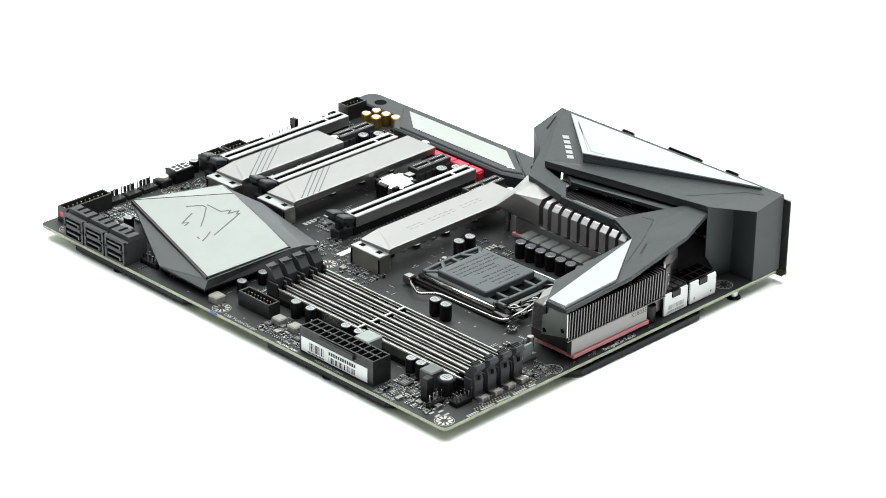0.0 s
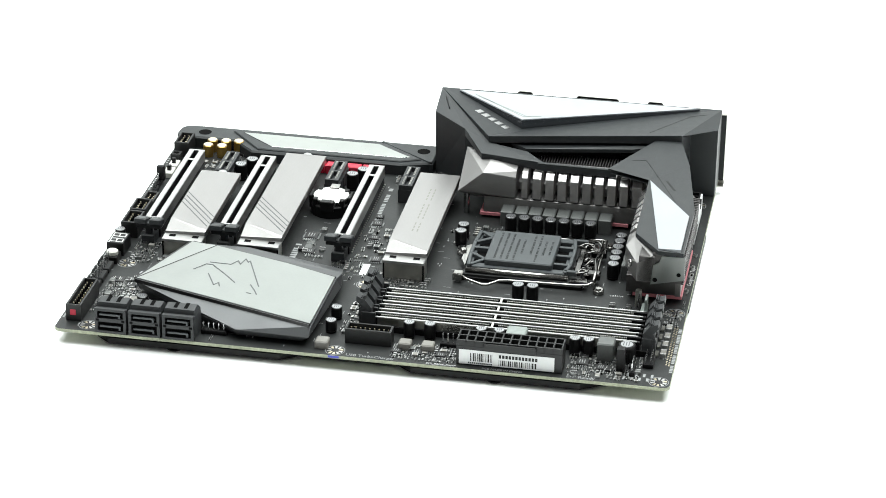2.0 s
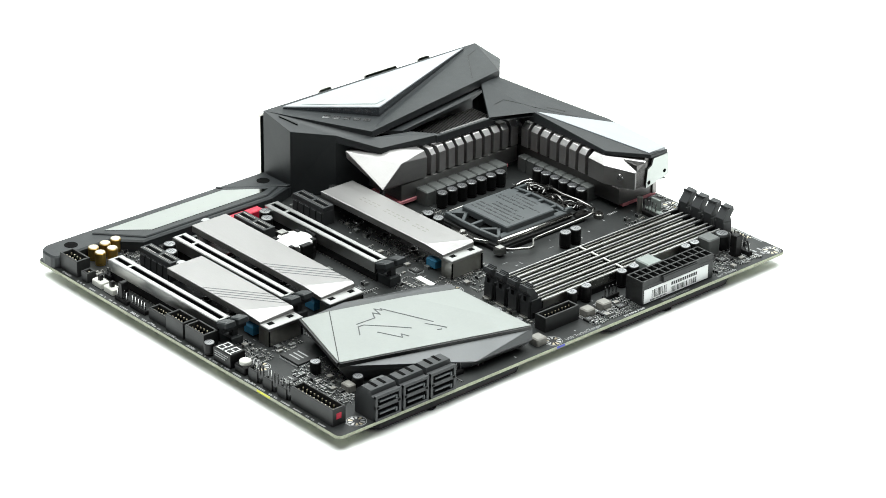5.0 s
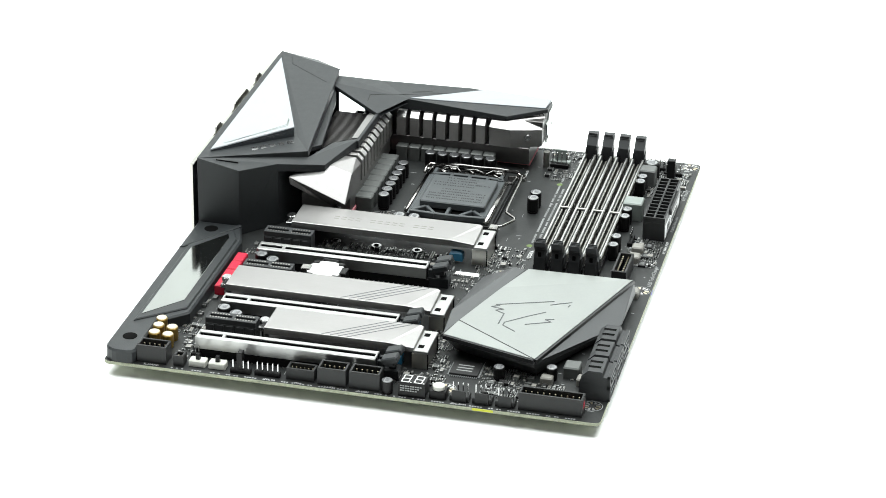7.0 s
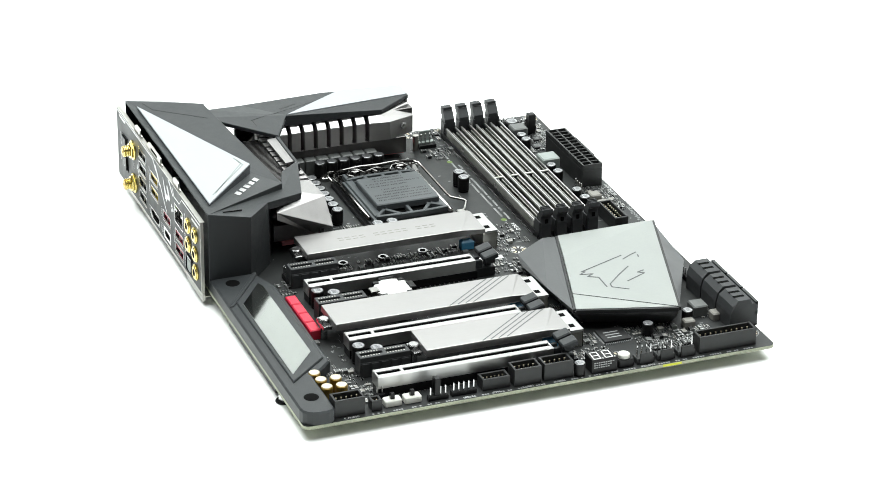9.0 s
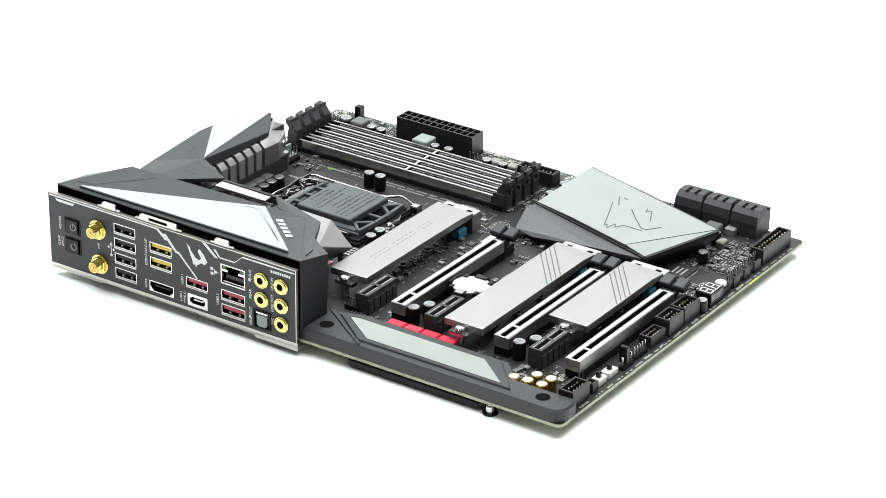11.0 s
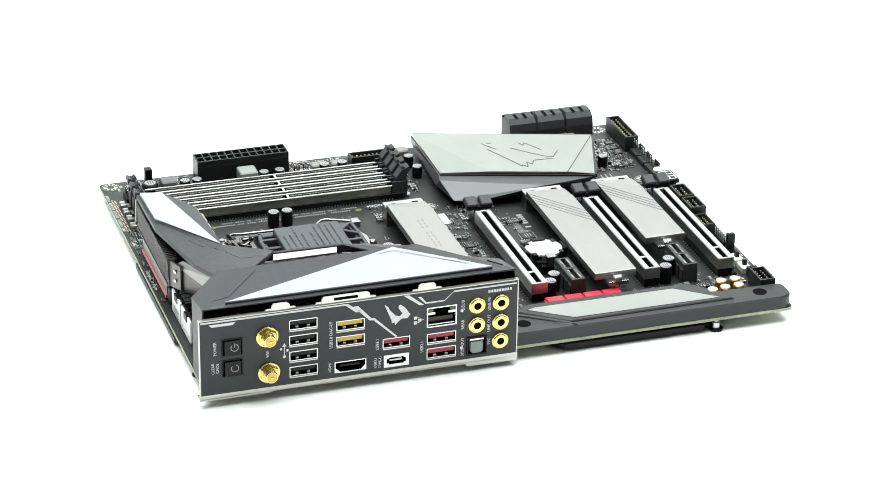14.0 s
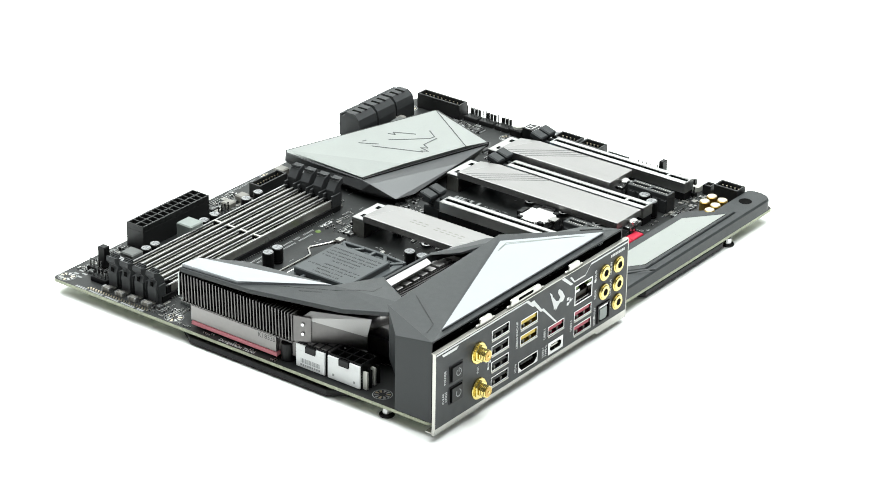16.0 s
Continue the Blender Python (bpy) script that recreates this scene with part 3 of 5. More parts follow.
    for text, y, z, h in (("POWER", 300.2, 23.4, 1.5), ("CLEAR", 301.4, 13.0, 1.4), ("CMOS", 299.2, 13.0, 1.4), ("WIFI", 274.8, 17, 1.3), ("USB3.0 DAC-UP", 243.6, 22.6, 1.5),
                          ("HDMI", 244.2, 5, 1.4), ("USB3.1", 220.6, 14, 1.5), ("USB3.1", 221.6, 4.2, 1.4), ("TYPE-C", 219.2, 4.2, 1.4), ("USB3.1", 198.2, 9.4, 1.5),
                          ("C/SUB", 177.6, 28.6, 1.6), ("REAR", 177.6, 18.4, 1.6), ("SPDIF OUT", 177.6, 6.2, 1.5), ("LINE IN", 164.2, 27.6, 1.5), ("LINE OUT", 164.2, 17.2, 1.5), ("MIC", 164.2, 7.4, 1.5)):
        m = Matrix.Translation((PX - 0.04, y, z)) @ Matrix(((0, 0, -1, 0), (0, 1, 0, 0), (1, 0, 0, 0), (0, 0, 0, 1)))
        words("lettering", text, h, m, M_INK, panel)
    for y, z, w in ((159, 34.4, 12),):
        bm = BM()
        for k in range(9):
            plane_poly(bm, pr(y - 6 + k * 1.36, z - 0.7, y - 5 + k * 1.36, z + 0.7), 0.01, 0.06)
        part("print_bar", bm, M_INK, panel)
    for y, z in ((178.4, 33.6), (178.4, 13.4)):
        bm = BM()
        plane_poly(bm, [(y - 0.9, z - 8.6), (y + 0.4, z - 8.2), (y + 0.4, z - 7.0), (y - 0.9, z - 6.6)], 0.01, 0.06)
        part("symbol", bm, M_INK, panel)
    bm = BM()
    for y, z in ((199.4, 24.0), (201.6, 22.8), (201.6, 25.4)):
        plane_poly(bm, pr(y - 0.8, z - 0.8, y + 0.8, z + 0.8), 0.01, 0.06)
        plane_poly(bm, pr(y - 2, z - 0.15, y, z + 0.15), 0.01, 0.05)
    part("symbol", bm, M_INK, panel)
    bm = BM()
    plane_poly(bm, pr(266.4, 14.6, 266.8, 20.4), 0.01, 0.06)
    plane_poly(bm, [(265.6, 19.8), (267.6, 19.8), (266.6, 21.6)], 0.01, 0.06)
    plane_poly(bm, ring(266.6, 14.4, 0.8, 10), 0.01, 0.06)
    plane_poly(bm, pr(264.6, 17, 265.6, 18.2), 0.01, 0.06)
    plane_poly(bm, ring(268.2, 18.6, 0.6, 10), 0.01, 0.06)
    part("symbol", bm, M_INK, panel)


build_panel()


# ---- voltage regulator heatsinks ----
def build_rear_sink():
    bm = BM()
    box(bm, 46, 186, 3.4, 73, 271, 12.4, 0.3)
    box(bm, 48, 200, 14, 64, 272, 19, 0.5)
    sink = part("rear_heatsink", bm, M_ALUY, board, "brushed aluminium heatsink beside the port hood")
    bm = BM()
    v = [(43.7, 171.6, 27.0), (74, 171.8, 14.4), (74.0, 185.4, 26.4), (74.2, 203.2, 25.0), (71.6, 203.2, 28.2), (60, 188, 29.4), (43.6, 172.2, 22.6), (65.6, 179.4, 8.4), (74.0, 203.2, 13.4), (46, 203.2, 12), (50, 203.2, 29.4)]
    poly(bm, v, [(0, 1, 2), (0, 2, 5), (2, 3, 4), (2, 4, 5), (5, 4, 10), (5, 10, 0), (1, 8, 3, 2), (0, 6, 7, 1), (1, 7, 8), (6, 9, 8, 7), (8, 9, 10, 4, 3)])
    bevelled(part("end_block", bm, M_ALUY, sink, "faceted brushed aluminium end"), 0.25)
    edges = [206.3, 212.2] + [219.0 + 6.62 * k for k in range(8)]
    for k, y in enumerate(edges):
        w = 3.2 if k == 0 else 4.5
        w = 5.4 if k == 9 else w
        bm = BM()
        prof = [(62.8, 12), (74.2, 13.6), (74.2, 25.2), (71.5, 28.0), (62.8, 28.2)]
        poly(bm, [(x, y, z) for x, z in prof] + [(x, y + w, z) for x, z in prof],
             [(0, 4, 3, 2, 1), (5, 6, 7, 8, 9), (0, 1, 6, 5), (1, 2, 7, 6), (2, 3, 8, 7), (3, 4, 9, 8), (4, 0, 5, 9)])
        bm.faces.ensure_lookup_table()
        # the chamfer face carries the painted highlight
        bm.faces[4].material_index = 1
        bevelled(part("fin", bm, [M_FIN, M_FIN_GLINT], sink), 0.2)
    bm = BM()
    poly(bm, [(64.4, 221, 31.2), (69.6, 219.4, 32.6), (70.2, 252.0, 32.6), (64.4, 253.6, 31.2), (64.4, 221, 30.2), (69.6, 219.4, 31.6), (70.2, 252.0, 31.6), (64.4, 253.6, 30.2)],
         [(0, 1, 2, 3), (7, 6, 5, 4), (0, 4, 5, 1), (1, 5, 6, 2), (2, 6, 7, 3), (3, 7, 4, 0)])
    part("silver_strip", bm, M_ALUY, sink, "bright silver strip before the window")
    for k in range(40):
        bm = BM()
        y = 206 + k * 1.45
        box(bm, 44, y, 18.8, 62.2, y + 0.5, 27.6)
        part("thin_fin", bm, M_THIN, sink)
    bm = BM()
    box(bm, 50, 184, 1.6, 73.6, 264, 3.3, 0.2)
    part("thermal_pad", bm, M_PINK, sink, "pink thermal pad")
    for y in (176, 268):
        bm = BM()
        cyl(bm, 69, y, 0, 14, 1.6, 12)
        part("post", bm, M_STEEL, sink)


def build_top_sink():
    bm = BM()
    box(bm, 66, 272.5, 3.4, 152, 298, 13, 0.3)
    box(bm, 66, 279, 13, 158, 287, 27, 0.4)
    sink = part("top_heatsink", bm, M_THIN, board, "brushed aluminium heatsink along the top edge")
    for k in range(7):
        x = 76.6 + k * 7.55
        bm = BM()
        prof = [(280, 12), (270.6, 13.6), (270.6, 24.6), (273.2, 27.4), (280, 27.5)]
        poly(bm, [(x, y, z) for y, z in prof] + [(x + 5.2, y, z) for y, z in prof],
             [(0, 1, 2, 3, 4), (9, 8, 7, 6, 5), (0, 5, 6, 1), (1, 6, 7, 2), (2, 7, 8, 3), (3, 8, 9, 4), (4, 9, 5, 0)])
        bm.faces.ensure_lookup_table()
        # highlight painted on the chamfer here too
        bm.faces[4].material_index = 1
        bevelled(part("fin", bm, [M_FIN, M_FIN_GLINT], sink), 0.2)
    bm = BM()
    v = [(129.4, 270.6, 13.4), (142, 270.4, 13.2), (158, 278, 12.6), (158, 286, 12.6), (129.4, 286, 12.6), (129.4, 270.6, 24.4), (141.4, 270.4, 23.8), (158, 278, 22.6), (158, 286, 27.6), (129.4, 286, 27.6), (130, 274.2, 27.2), (137, 274.2, 27.2)]
    poly(bm, v, [(0, 5, 10, 9, 4), (0, 1, 6, 5), (1, 2, 7, 6), (2, 3, 8, 7), (3, 4, 9, 8), (5, 6, 11, 10), (6, 7, 11), (7, 8, 11), (8, 9, 10, 11), (0, 4, 3, 2, 1)])
    end = bevelled(part("end_block", bm, M_ALU, sink, "faceted brushed aluminium end"), 0.2)
    bm = BM()
    cyl(bm, 0, 0, 0, 1.0, 1.9, 18, 0.3)
    cyl(bm, 0, 0, 1.0, 1.1, 0.9, 6)
    turned(bm, 0, Matrix.Translation((150.6, 274.2, 19.0)) @ Matrix.Rotation(radians(25), 4, "Z") @ Matrix.Rotation(radians(90), 4, "X"))
    part("screw", bm, M_STEEL, end)
    bm = BM()
    prof = [(285.4, 12), (302.4, 15.8), (302.2, 28.4), (290.6, 28.2), (289.4, 24.4), (286.4, 22.6)]
    poly(bm, [(158.3, y, z) for y, z in prof] + [(159.2, y, z) for y, z in prof],
         [(5, 4, 3, 2, 1, 0), (6, 7, 8, 9, 10, 11)] + [(i, (i + 1) % 6, 6 + (i + 1) % 6, 6 + i) for i in range(6)])
    plate = part("side_plate", bm, M_PLATE, sink, "pale steel end plate with hooked edge")
    for y, z, r in ((299.4, 18.6, 1.1), (287.6, 14.8, 1.2)):
        bm = BM()
        cyl(bm, 0, 0, 0, 0.12, r, 16)
        turned(bm, 0, Matrix.Translation((159.15, y, z)) @ Matrix.Rotation(radians(90), 4, "Y"))
        part("plate_hole", bm, M_HOLE_SHADE, plate)
    fin = None
    for k in range(36):
        if fin is None:
            bm = BM()
            poly(bm, [(86.4, 286, 12.2), (86.4, 301.6, 12.8), (86.4, 302.2, 28.2), (86.4, 286, 29)] + [(87.0, 286, 12.2), (87.0, 301.6, 12.8), (87.0, 302.2, 28.2), (87.0, 286, 29)],
                 [(0, 1, 2, 3), (7, 6, 5, 4), (0, 4, 5, 1), (1, 5, 6, 2), (2, 6, 7, 3), (3, 7, 4, 0)])
            box(bm, 86.4, 300.6, 12.8, 88.0, 302.0, 13.3)
            fin = part("thin_fin", bm, M_THIN, sink)
        else:
            again(fin, k * 2.0)
    bm = BM()
    box(bm, 97, 276, 1.4, 152, 301, 3.3, 0.2)
    part("thermal_pad", bm, M_PINK, sink, "pink thermal pad")
    # bent end plates between the thin fins and the hood
    # Pale metal above, dark below: the plate's reflection put into its colours.
    for quad, mm in (([(86.6, 300.4, 13.8), (55.6, 282.8, 10.8), (55.6, 282.8, 18.0), (83.6, 298.8, 25.6)], M_THIN), ([(83.6, 298.8, 25.7), (55.6, 282.8, 18.1), (54.0, 281.4, 27.6), (80, 295.6, 29.4)], M_ALU),
                     ([(87.4, 301.4, 13.6), (78.4, 297.4, 14.0), (78.4, 297.4, 26.6), (87.4, 301.4, 27.4)], M_THIN)):
        bm = BM()
        back = [(x + 0.6, y - 0.9, z) for x, y, z in quad]
        poly(bm, quad + back, [(0, 1, 2, 3), (7, 6, 5, 4), (0, 4, 5, 1), (1, 5, 6, 2), (2, 6, 7, 3), (3, 7, 4, 0)])
        part("end_plate", bm, mm, sink)
    # Thin bright steel rod along the plate's lower edge.
    bm = BM()
    tube(bm, [(86.6, 300.7, 13.6), (55.4, 283.0, 10.6)], 0.35, 6)
    part("bright_edge", bm, M_STEEL, sink)
    for z in (18.0, 23.0):
        bm = BM()
        cyl(bm, 0, 0, 0, 0.5, 1.0, 12, 0.15)
        turned(bm, 0, Matrix.Translation((82, 299.2, z)) @ Matrix.Rotation(radians(24), 4, "Z") @ Matrix.Rotation(radians(-90), 4, "X"))
        part("screw", bm, M_STEEL, sink)
    bm = BM()
    box(bm, 98, 297.4, 3.4, 153, 300.2, 11.6, 0.3)
    part("sink_base", bm, M_BASE, sink, "satin aluminium base under the thin fins")
    words("lettering", "K18335", 2.6, Matrix.Translation((104, 300.22, 9.4)) @ Matrix(((-1, 0, 0, 0), (0, 0, 1, 0), (0, 1, 0, 0), (0, 0, 0, 1))), M_CHIP, sink, 0.02)
    bm = BM()
    tube(bm, [(56, 262, 20), (60, 272, 20), (66, 281, 20), (76, 284, 20), (140, 284, 20)], 3, 12)
    part("heat_pipe", bm, M_FIN, sink, smooth=True)
    bm = BM()
    cyl(bm, 160.5, 280, 0, 9, 1.7, 12)
    part("post", bm, M_TIN, sink)


build_rear_sink()
build_top_sink()


# ---- capacitors and chokes ----
def capacitor(x, y, r=3.1, h=8.6, gold=False):
    bm = BM()
    cyl(bm, x, y, 0.1, 1.0, r * 0.94, 20, mi=0)
    cyl(bm, x, y, 1.0, h, r, 20, 0.35, mi=0, low=0.3)
    c = part("capacitor", bm, M_GOLDCAP if gold else M_BLACK, board, "gold sleeved capacitor" if gold else "black solid capacitor with silver lid", smooth=False)
    bm = BM()
    cyl(bm, x, y, h, h + 0.25, r * 0.9, 20, 0.15)
    lid = part("lid", bm, M_GOLDLID if gold else M_CAPTOP, c)
    if not gold:
        bm = BM()
        prism(bm, [(x + r * 0.8 * math.cos(a), y + r * 0.8 * math.sin(a)) for a in [2.2 + 0.25 * k for k in range(8)]], h + 0.25, h + 0.3)
        for k in range(3):
            box(bm, x - r * 0.3, y - r * 0.4 + k * r * 0.35, h + 0.25, x + r * 0.5, y - r * 0.28 + k * r * 0.35, h + 0.3)
        part("print", bm, M_CAPINK, lid)
    return c


cap0 = capacitor(87, 203)
for dx, dy in [(0, 7.1 * k) for k in range(1, 7)] + [(98 + 6.85 * k - 87, 263.4 - 203) for k in range(6)] + \
        [(165.6 - 87, 16.4), (165.6 - 87, 23.8), (101.5 - 87, -22.8), (109.5 - 87, -22.8)]:
    again(cap0, dx, dy)
mcap = capacitor(217.8, 173.7, 2.8, 8.7)
for x, y in ((217.5, 184.0), (217.4, 209.5), (217.1, 218.4), (217.7, 255.7), (217.7, 262.4)):
    again(mcap, x - 217.8, y - 173.7)
scap = capacitor(205.0, 134.5, 2.8, 6.6)
for x, y in ((219.6, 134.9), (140.7, 4.3), (189, 31.0), (213.4, 37.0)):
    again(scap, x - 205.0, y - 134.5)
lcap = capacitor(45.4, 114.4, 3.3, 9.4)
for x, y in ((52.6, 109.8), (45, 51.8), (52.6, 47.2)):
    again(lcap, x - 45.4, y - 114.4)
gcap = capacitor(17.6, 37.2, 2.9, 7.0, True)
for x, y in ((18.4, 30), (18.8, 22.4), (25.6, 29.4), (25.9, 21.6)):
    again(gcap, x - 17.6, y - 37.2)


def choke(x0, y0, x1, y1, h, mat, name="choke", c=0.6):
    bm = BM()
    prism(bm, rect(x0, y0, x1, y1, 0.8, 2), 0.1, h, c)
    return part(name, bm, mat, board, "grey moulded choke")


ch = choke(70, 196.4, 82, 203.2, 8.6, M_CHOKE)
for k in range(1, 8):
    again(ch, 0, 7.5 * k)
ch = choke(77, 267.6, 83.6, 278, 8.6, M_CHOKE)
for k in range(1, 8):
    again(ch, 7.1 * k, 0)
choke(215, 267.2, 223.8, 275.6, 9.8, M_CHOKE)
choke(213.9, 222.2, 224.3, 232.2, 10.2, M_PALE)
choke(226, 170.8, 232, 177, 4, M_TAN)
choke(226, 182.2, 232, 188.4, 4, M_TAN)
choke(232, 130.6, 238.6, 137.2, 4, M_TAN)
choke(218.4, 39.4, 226.4, 48, 6, M_CHOKE)
choke(226, 33, 232.4, 39, 4, M_TAN)
choke(209, 30, 215, 35, 4, M_TAN)
bm = BM()
cyl(bm, 219.6, 281.4, 0.1, 8.8, 4.5, 26, 0.6)
cyl(bm, 219.6, 281.4, 8.8, 9.0, 3.1, 24, 0.1, mi=1)
for k in range(3):
    box(bm, 217.6, 279.6 + k * 1.3, 9.0, 221.4, 280.1 + k * 1.3, 9.05, mi=2)
part("round_choke", bm, [M_BLACK, M_CAPTOP, M_CAPINK], board, "black round choke")


# ---- processor socket ----
def build_socket():
    bm = BM()
    prism(bm, rect(99, 187, 150, 250, 1.5), 0.1, 2.0, 0.2)
    base = part("processor_socket", bm, M_BLACK, board, "black processor socket under its plastic cover")
    bm = BM()
    for x0, y0, x1, y1 in ((101, 188, 149, 193), (101, 240, 149, 248), (101, 193, 106, 240), (145, 193, 149, 240)):
        prism(bm, rect(x0, y0, x1, y1), 2.0, 3.4, 0.2)
    part("load_plate", bm, M_GREYBLACK, base, "blackened steel load plate")
    bm = BM()
    frame_box(bm, 103, 189.6, 3.4, 144.4, 241, 5.6, 2.2, 0.8)
    for x0, x1 in ((104.4, 108.6), (141.4, 145.6)):
        box(bm, x0, 192, 3.6, x1, 240, 6.6, 0.4)
    part("cover_frame", bm, M_LID, base, "slate plastic protective frame")
    bm = BM()
    box(bm, 108.7, 192, 3.4, 141.3, 239, 4.8, 0.2)
    part("contact_field", bm, M_HOLE_SHADE, base)
    for a, b in (((104.6, 190.4), (118, 189.4)), ((118, 189.4), (132, 189.4)), ((132, 189.4), (145.4, 190.4)), ((111, 199), (118, 190)), ((124.6, 199), (124.6, 190)), ((138.4, 199), (131.6, 190)),
                 ((113, 199), (105.4, 191.4)), ((136, 199), (144.6, 191.4)), ((116, 241.6), (136, 241.6)), ((116, 232), (116, 241.6)), ((136, 232), (136, 241.6)), ((126, 232), (126, 241.6)), ((105, 240), (116, 241.6)), ((136, 241.6), (145, 240)),
                 ((106, 240), (106, 247)), ((143, 239), (143, 246))):
        bm = BM()
        d = (Vector(b) - Vector(a)).normalized()
        q = Vector((-d.y, d.x)) * 0.95
        prism(bm, [(a[0] - q.x, a[1] - q.y), (a[0] + q.x, a[1] + q.y), (b[0] + q.x, b[1] + q.y), (b[0] - q.x, b[1] - q.y)], 4.8, 7.4, 0.3)
        part("rib", bm, M_LID, base)
    bm = BM()
    prism(bm, rect(107.8, 198.2, 143.5, 233.2, 1.0), 6.0, 9.8, 0.5)
    plate = part("cover_lid", bm, M_LID, base, "raised slate lid with embossed print")
    bm = BM()
    rnd = random.Random(5)
    for r in range(9):
        y = 229.6 - r * 3.2 - (1.6 if r > 3 else 0)
        x = 110.5 + (6 if r in (0, 1, 4, 5) else 0)
        end = 141 - (8 if r in (0, 1, 3, 4) else 0)
        while x < end:
            w = rnd.uniform(0.35, 0.8)
            box(bm, x, y, 9.8, min(x + w, end), y + 1.1, 9.84)
            x += w + (0.35 if rnd.random() < 0.8 else 1.1)
    part("embossed_bar", bm, M_BLACK, plate, kind="stuff")
    bm = BM()
    tube(bm, [(146.4, 189, 4.6), (146.2, 242, 4.6)], 1.5, 10)
    part("hinge_rod", bm, M_SHINE, base, smooth=True)
    bm = BM()
    tube(bm, [(152, 187.4, 4), (155, 191, 3.4), (159.6, 200, 3.2), (159.2, 202.4, 3.2), (153.6, 207.6, 3.4), (153.0, 212, 3.6), (152.6, 248, 4.2), (152.2, 253, 4.8), (149, 256, 5.2), (100, 256, 5.2), (98.6, 252, 4.8), (99, 246, 4)], 0.72, 8)
    part("lever", bm, M_SHINE, base, "bent polished steel lever", smooth=True)
    bm = BM()
    box(bm, 149, 183.6, 1.2, 153.6, 188.4, 5.2, 0.5)
    part("lever_hook", bm, M_SHINE, base)
    for x0, x1 in ((112, 117), (138, 143)):
        bm = BM()
        prism(bm, rect(x0, 250, x1, 258, 1.2), 3.2, 6.6, 0.6)
        part("clamp", bm, M_DARKCHROME, base, "polished steel clamp")
    bm = BM()
    for x in (105, 121, 130, 146):
        prism(bm, [(x, 244), (x + 3, 243), (x + 4, 253), (x - 1, 252)], 2.4, 4.8, 0.4)
    prism(bm, rect(112, 244, 140, 247.5, 1), 3.0, 5.6, 0.6)
    part("spring_plate", bm, M_DARKCHROME, base)
    bm = BM()
    tube(bm, [(101.8, 194, 4.6), (101.8, 250, 4.6)], 1.1, 10)
    part("hinge_rod", bm, M_DARKCHROME, base, smooth=True)
    bm = BM()
    tube(bm, [(103, 254.6, 5.4), (118, 255.2, 6.4), (128, 253.6, 6.8), (138, 255.4, 6.4), (150, 255.6, 5.4)], 1.0, 10)
    part("cross_bar", bm, M_DARKCHROME, base, "polished steel cross bar", smooth=True)
    for x, y, r in ((111, 249, 2.6), (140, 249.4, 2.8), (126, 250.6, 2.2)):
        bm = BM()
        tube(bm, [(x + r * math.cos(a * 0.5), y + r * math.sin(a * 0.5), 5.4 + 0.5 * math.sin(a)) for a in range(11)], 0.75, 8)
        part("curl", bm, M_DARKCHROME, base, smooth=True)
    bm = BM()
    prism(bm, [(119, 187.8), (122, 182.6), (126, 181.4), (127.6, 184.4), (133, 184.2), (141, 187.8)], 2.2, 4.0, 0.5)
    prism(bm, ring(124.2, 184.2, 1.7, 14), 4.0, 5.4, 0.4)
    part("hook_plate", bm, M_SHINE, base, "bent polished steel hook")
    for pts in ([(112, 243, 6.2), (108, 246, 6.6), (110, 251, 7.0), (116, 252, 6.4), (119, 247, 6.0)], [(140, 243, 6.2), (144, 246, 6.6), (142, 251, 7.0), (136, 252, 6.4), (133, 247, 6.0)],
                [(119, 249, 5.8), (126, 251.5, 6.4), (133, 249, 5.8)], [(102, 245, 4.2), (102, 252, 5.2), (107, 254.5, 5.4)]):
        bm = BM()
        tube(bm, pts, 0.5, 8)
        part("spring", bm, M_DARKCHROME, base, smooth=True)
    for x, y, r in ((119.5, 183.3, 3.4), (99, 258, 2.8), (151, 258.5, 2.8)):
        bm = BM()
        cyl(bm, x, y, 0, 2.6, r, 18, 0.5)
        cyl(bm, x, y, 2.6, 3.2, r * 0.55, 6)
        part("screw", bm, M_SHINE, base)
    bm = BM()
    prism(bm, [(112, 187.6), (116, 183), (123, 183), (128, 187.6)], 1.6, 2.8, 0.3)
    part("retainer", bm, M_SHINE, base)


build_socket()


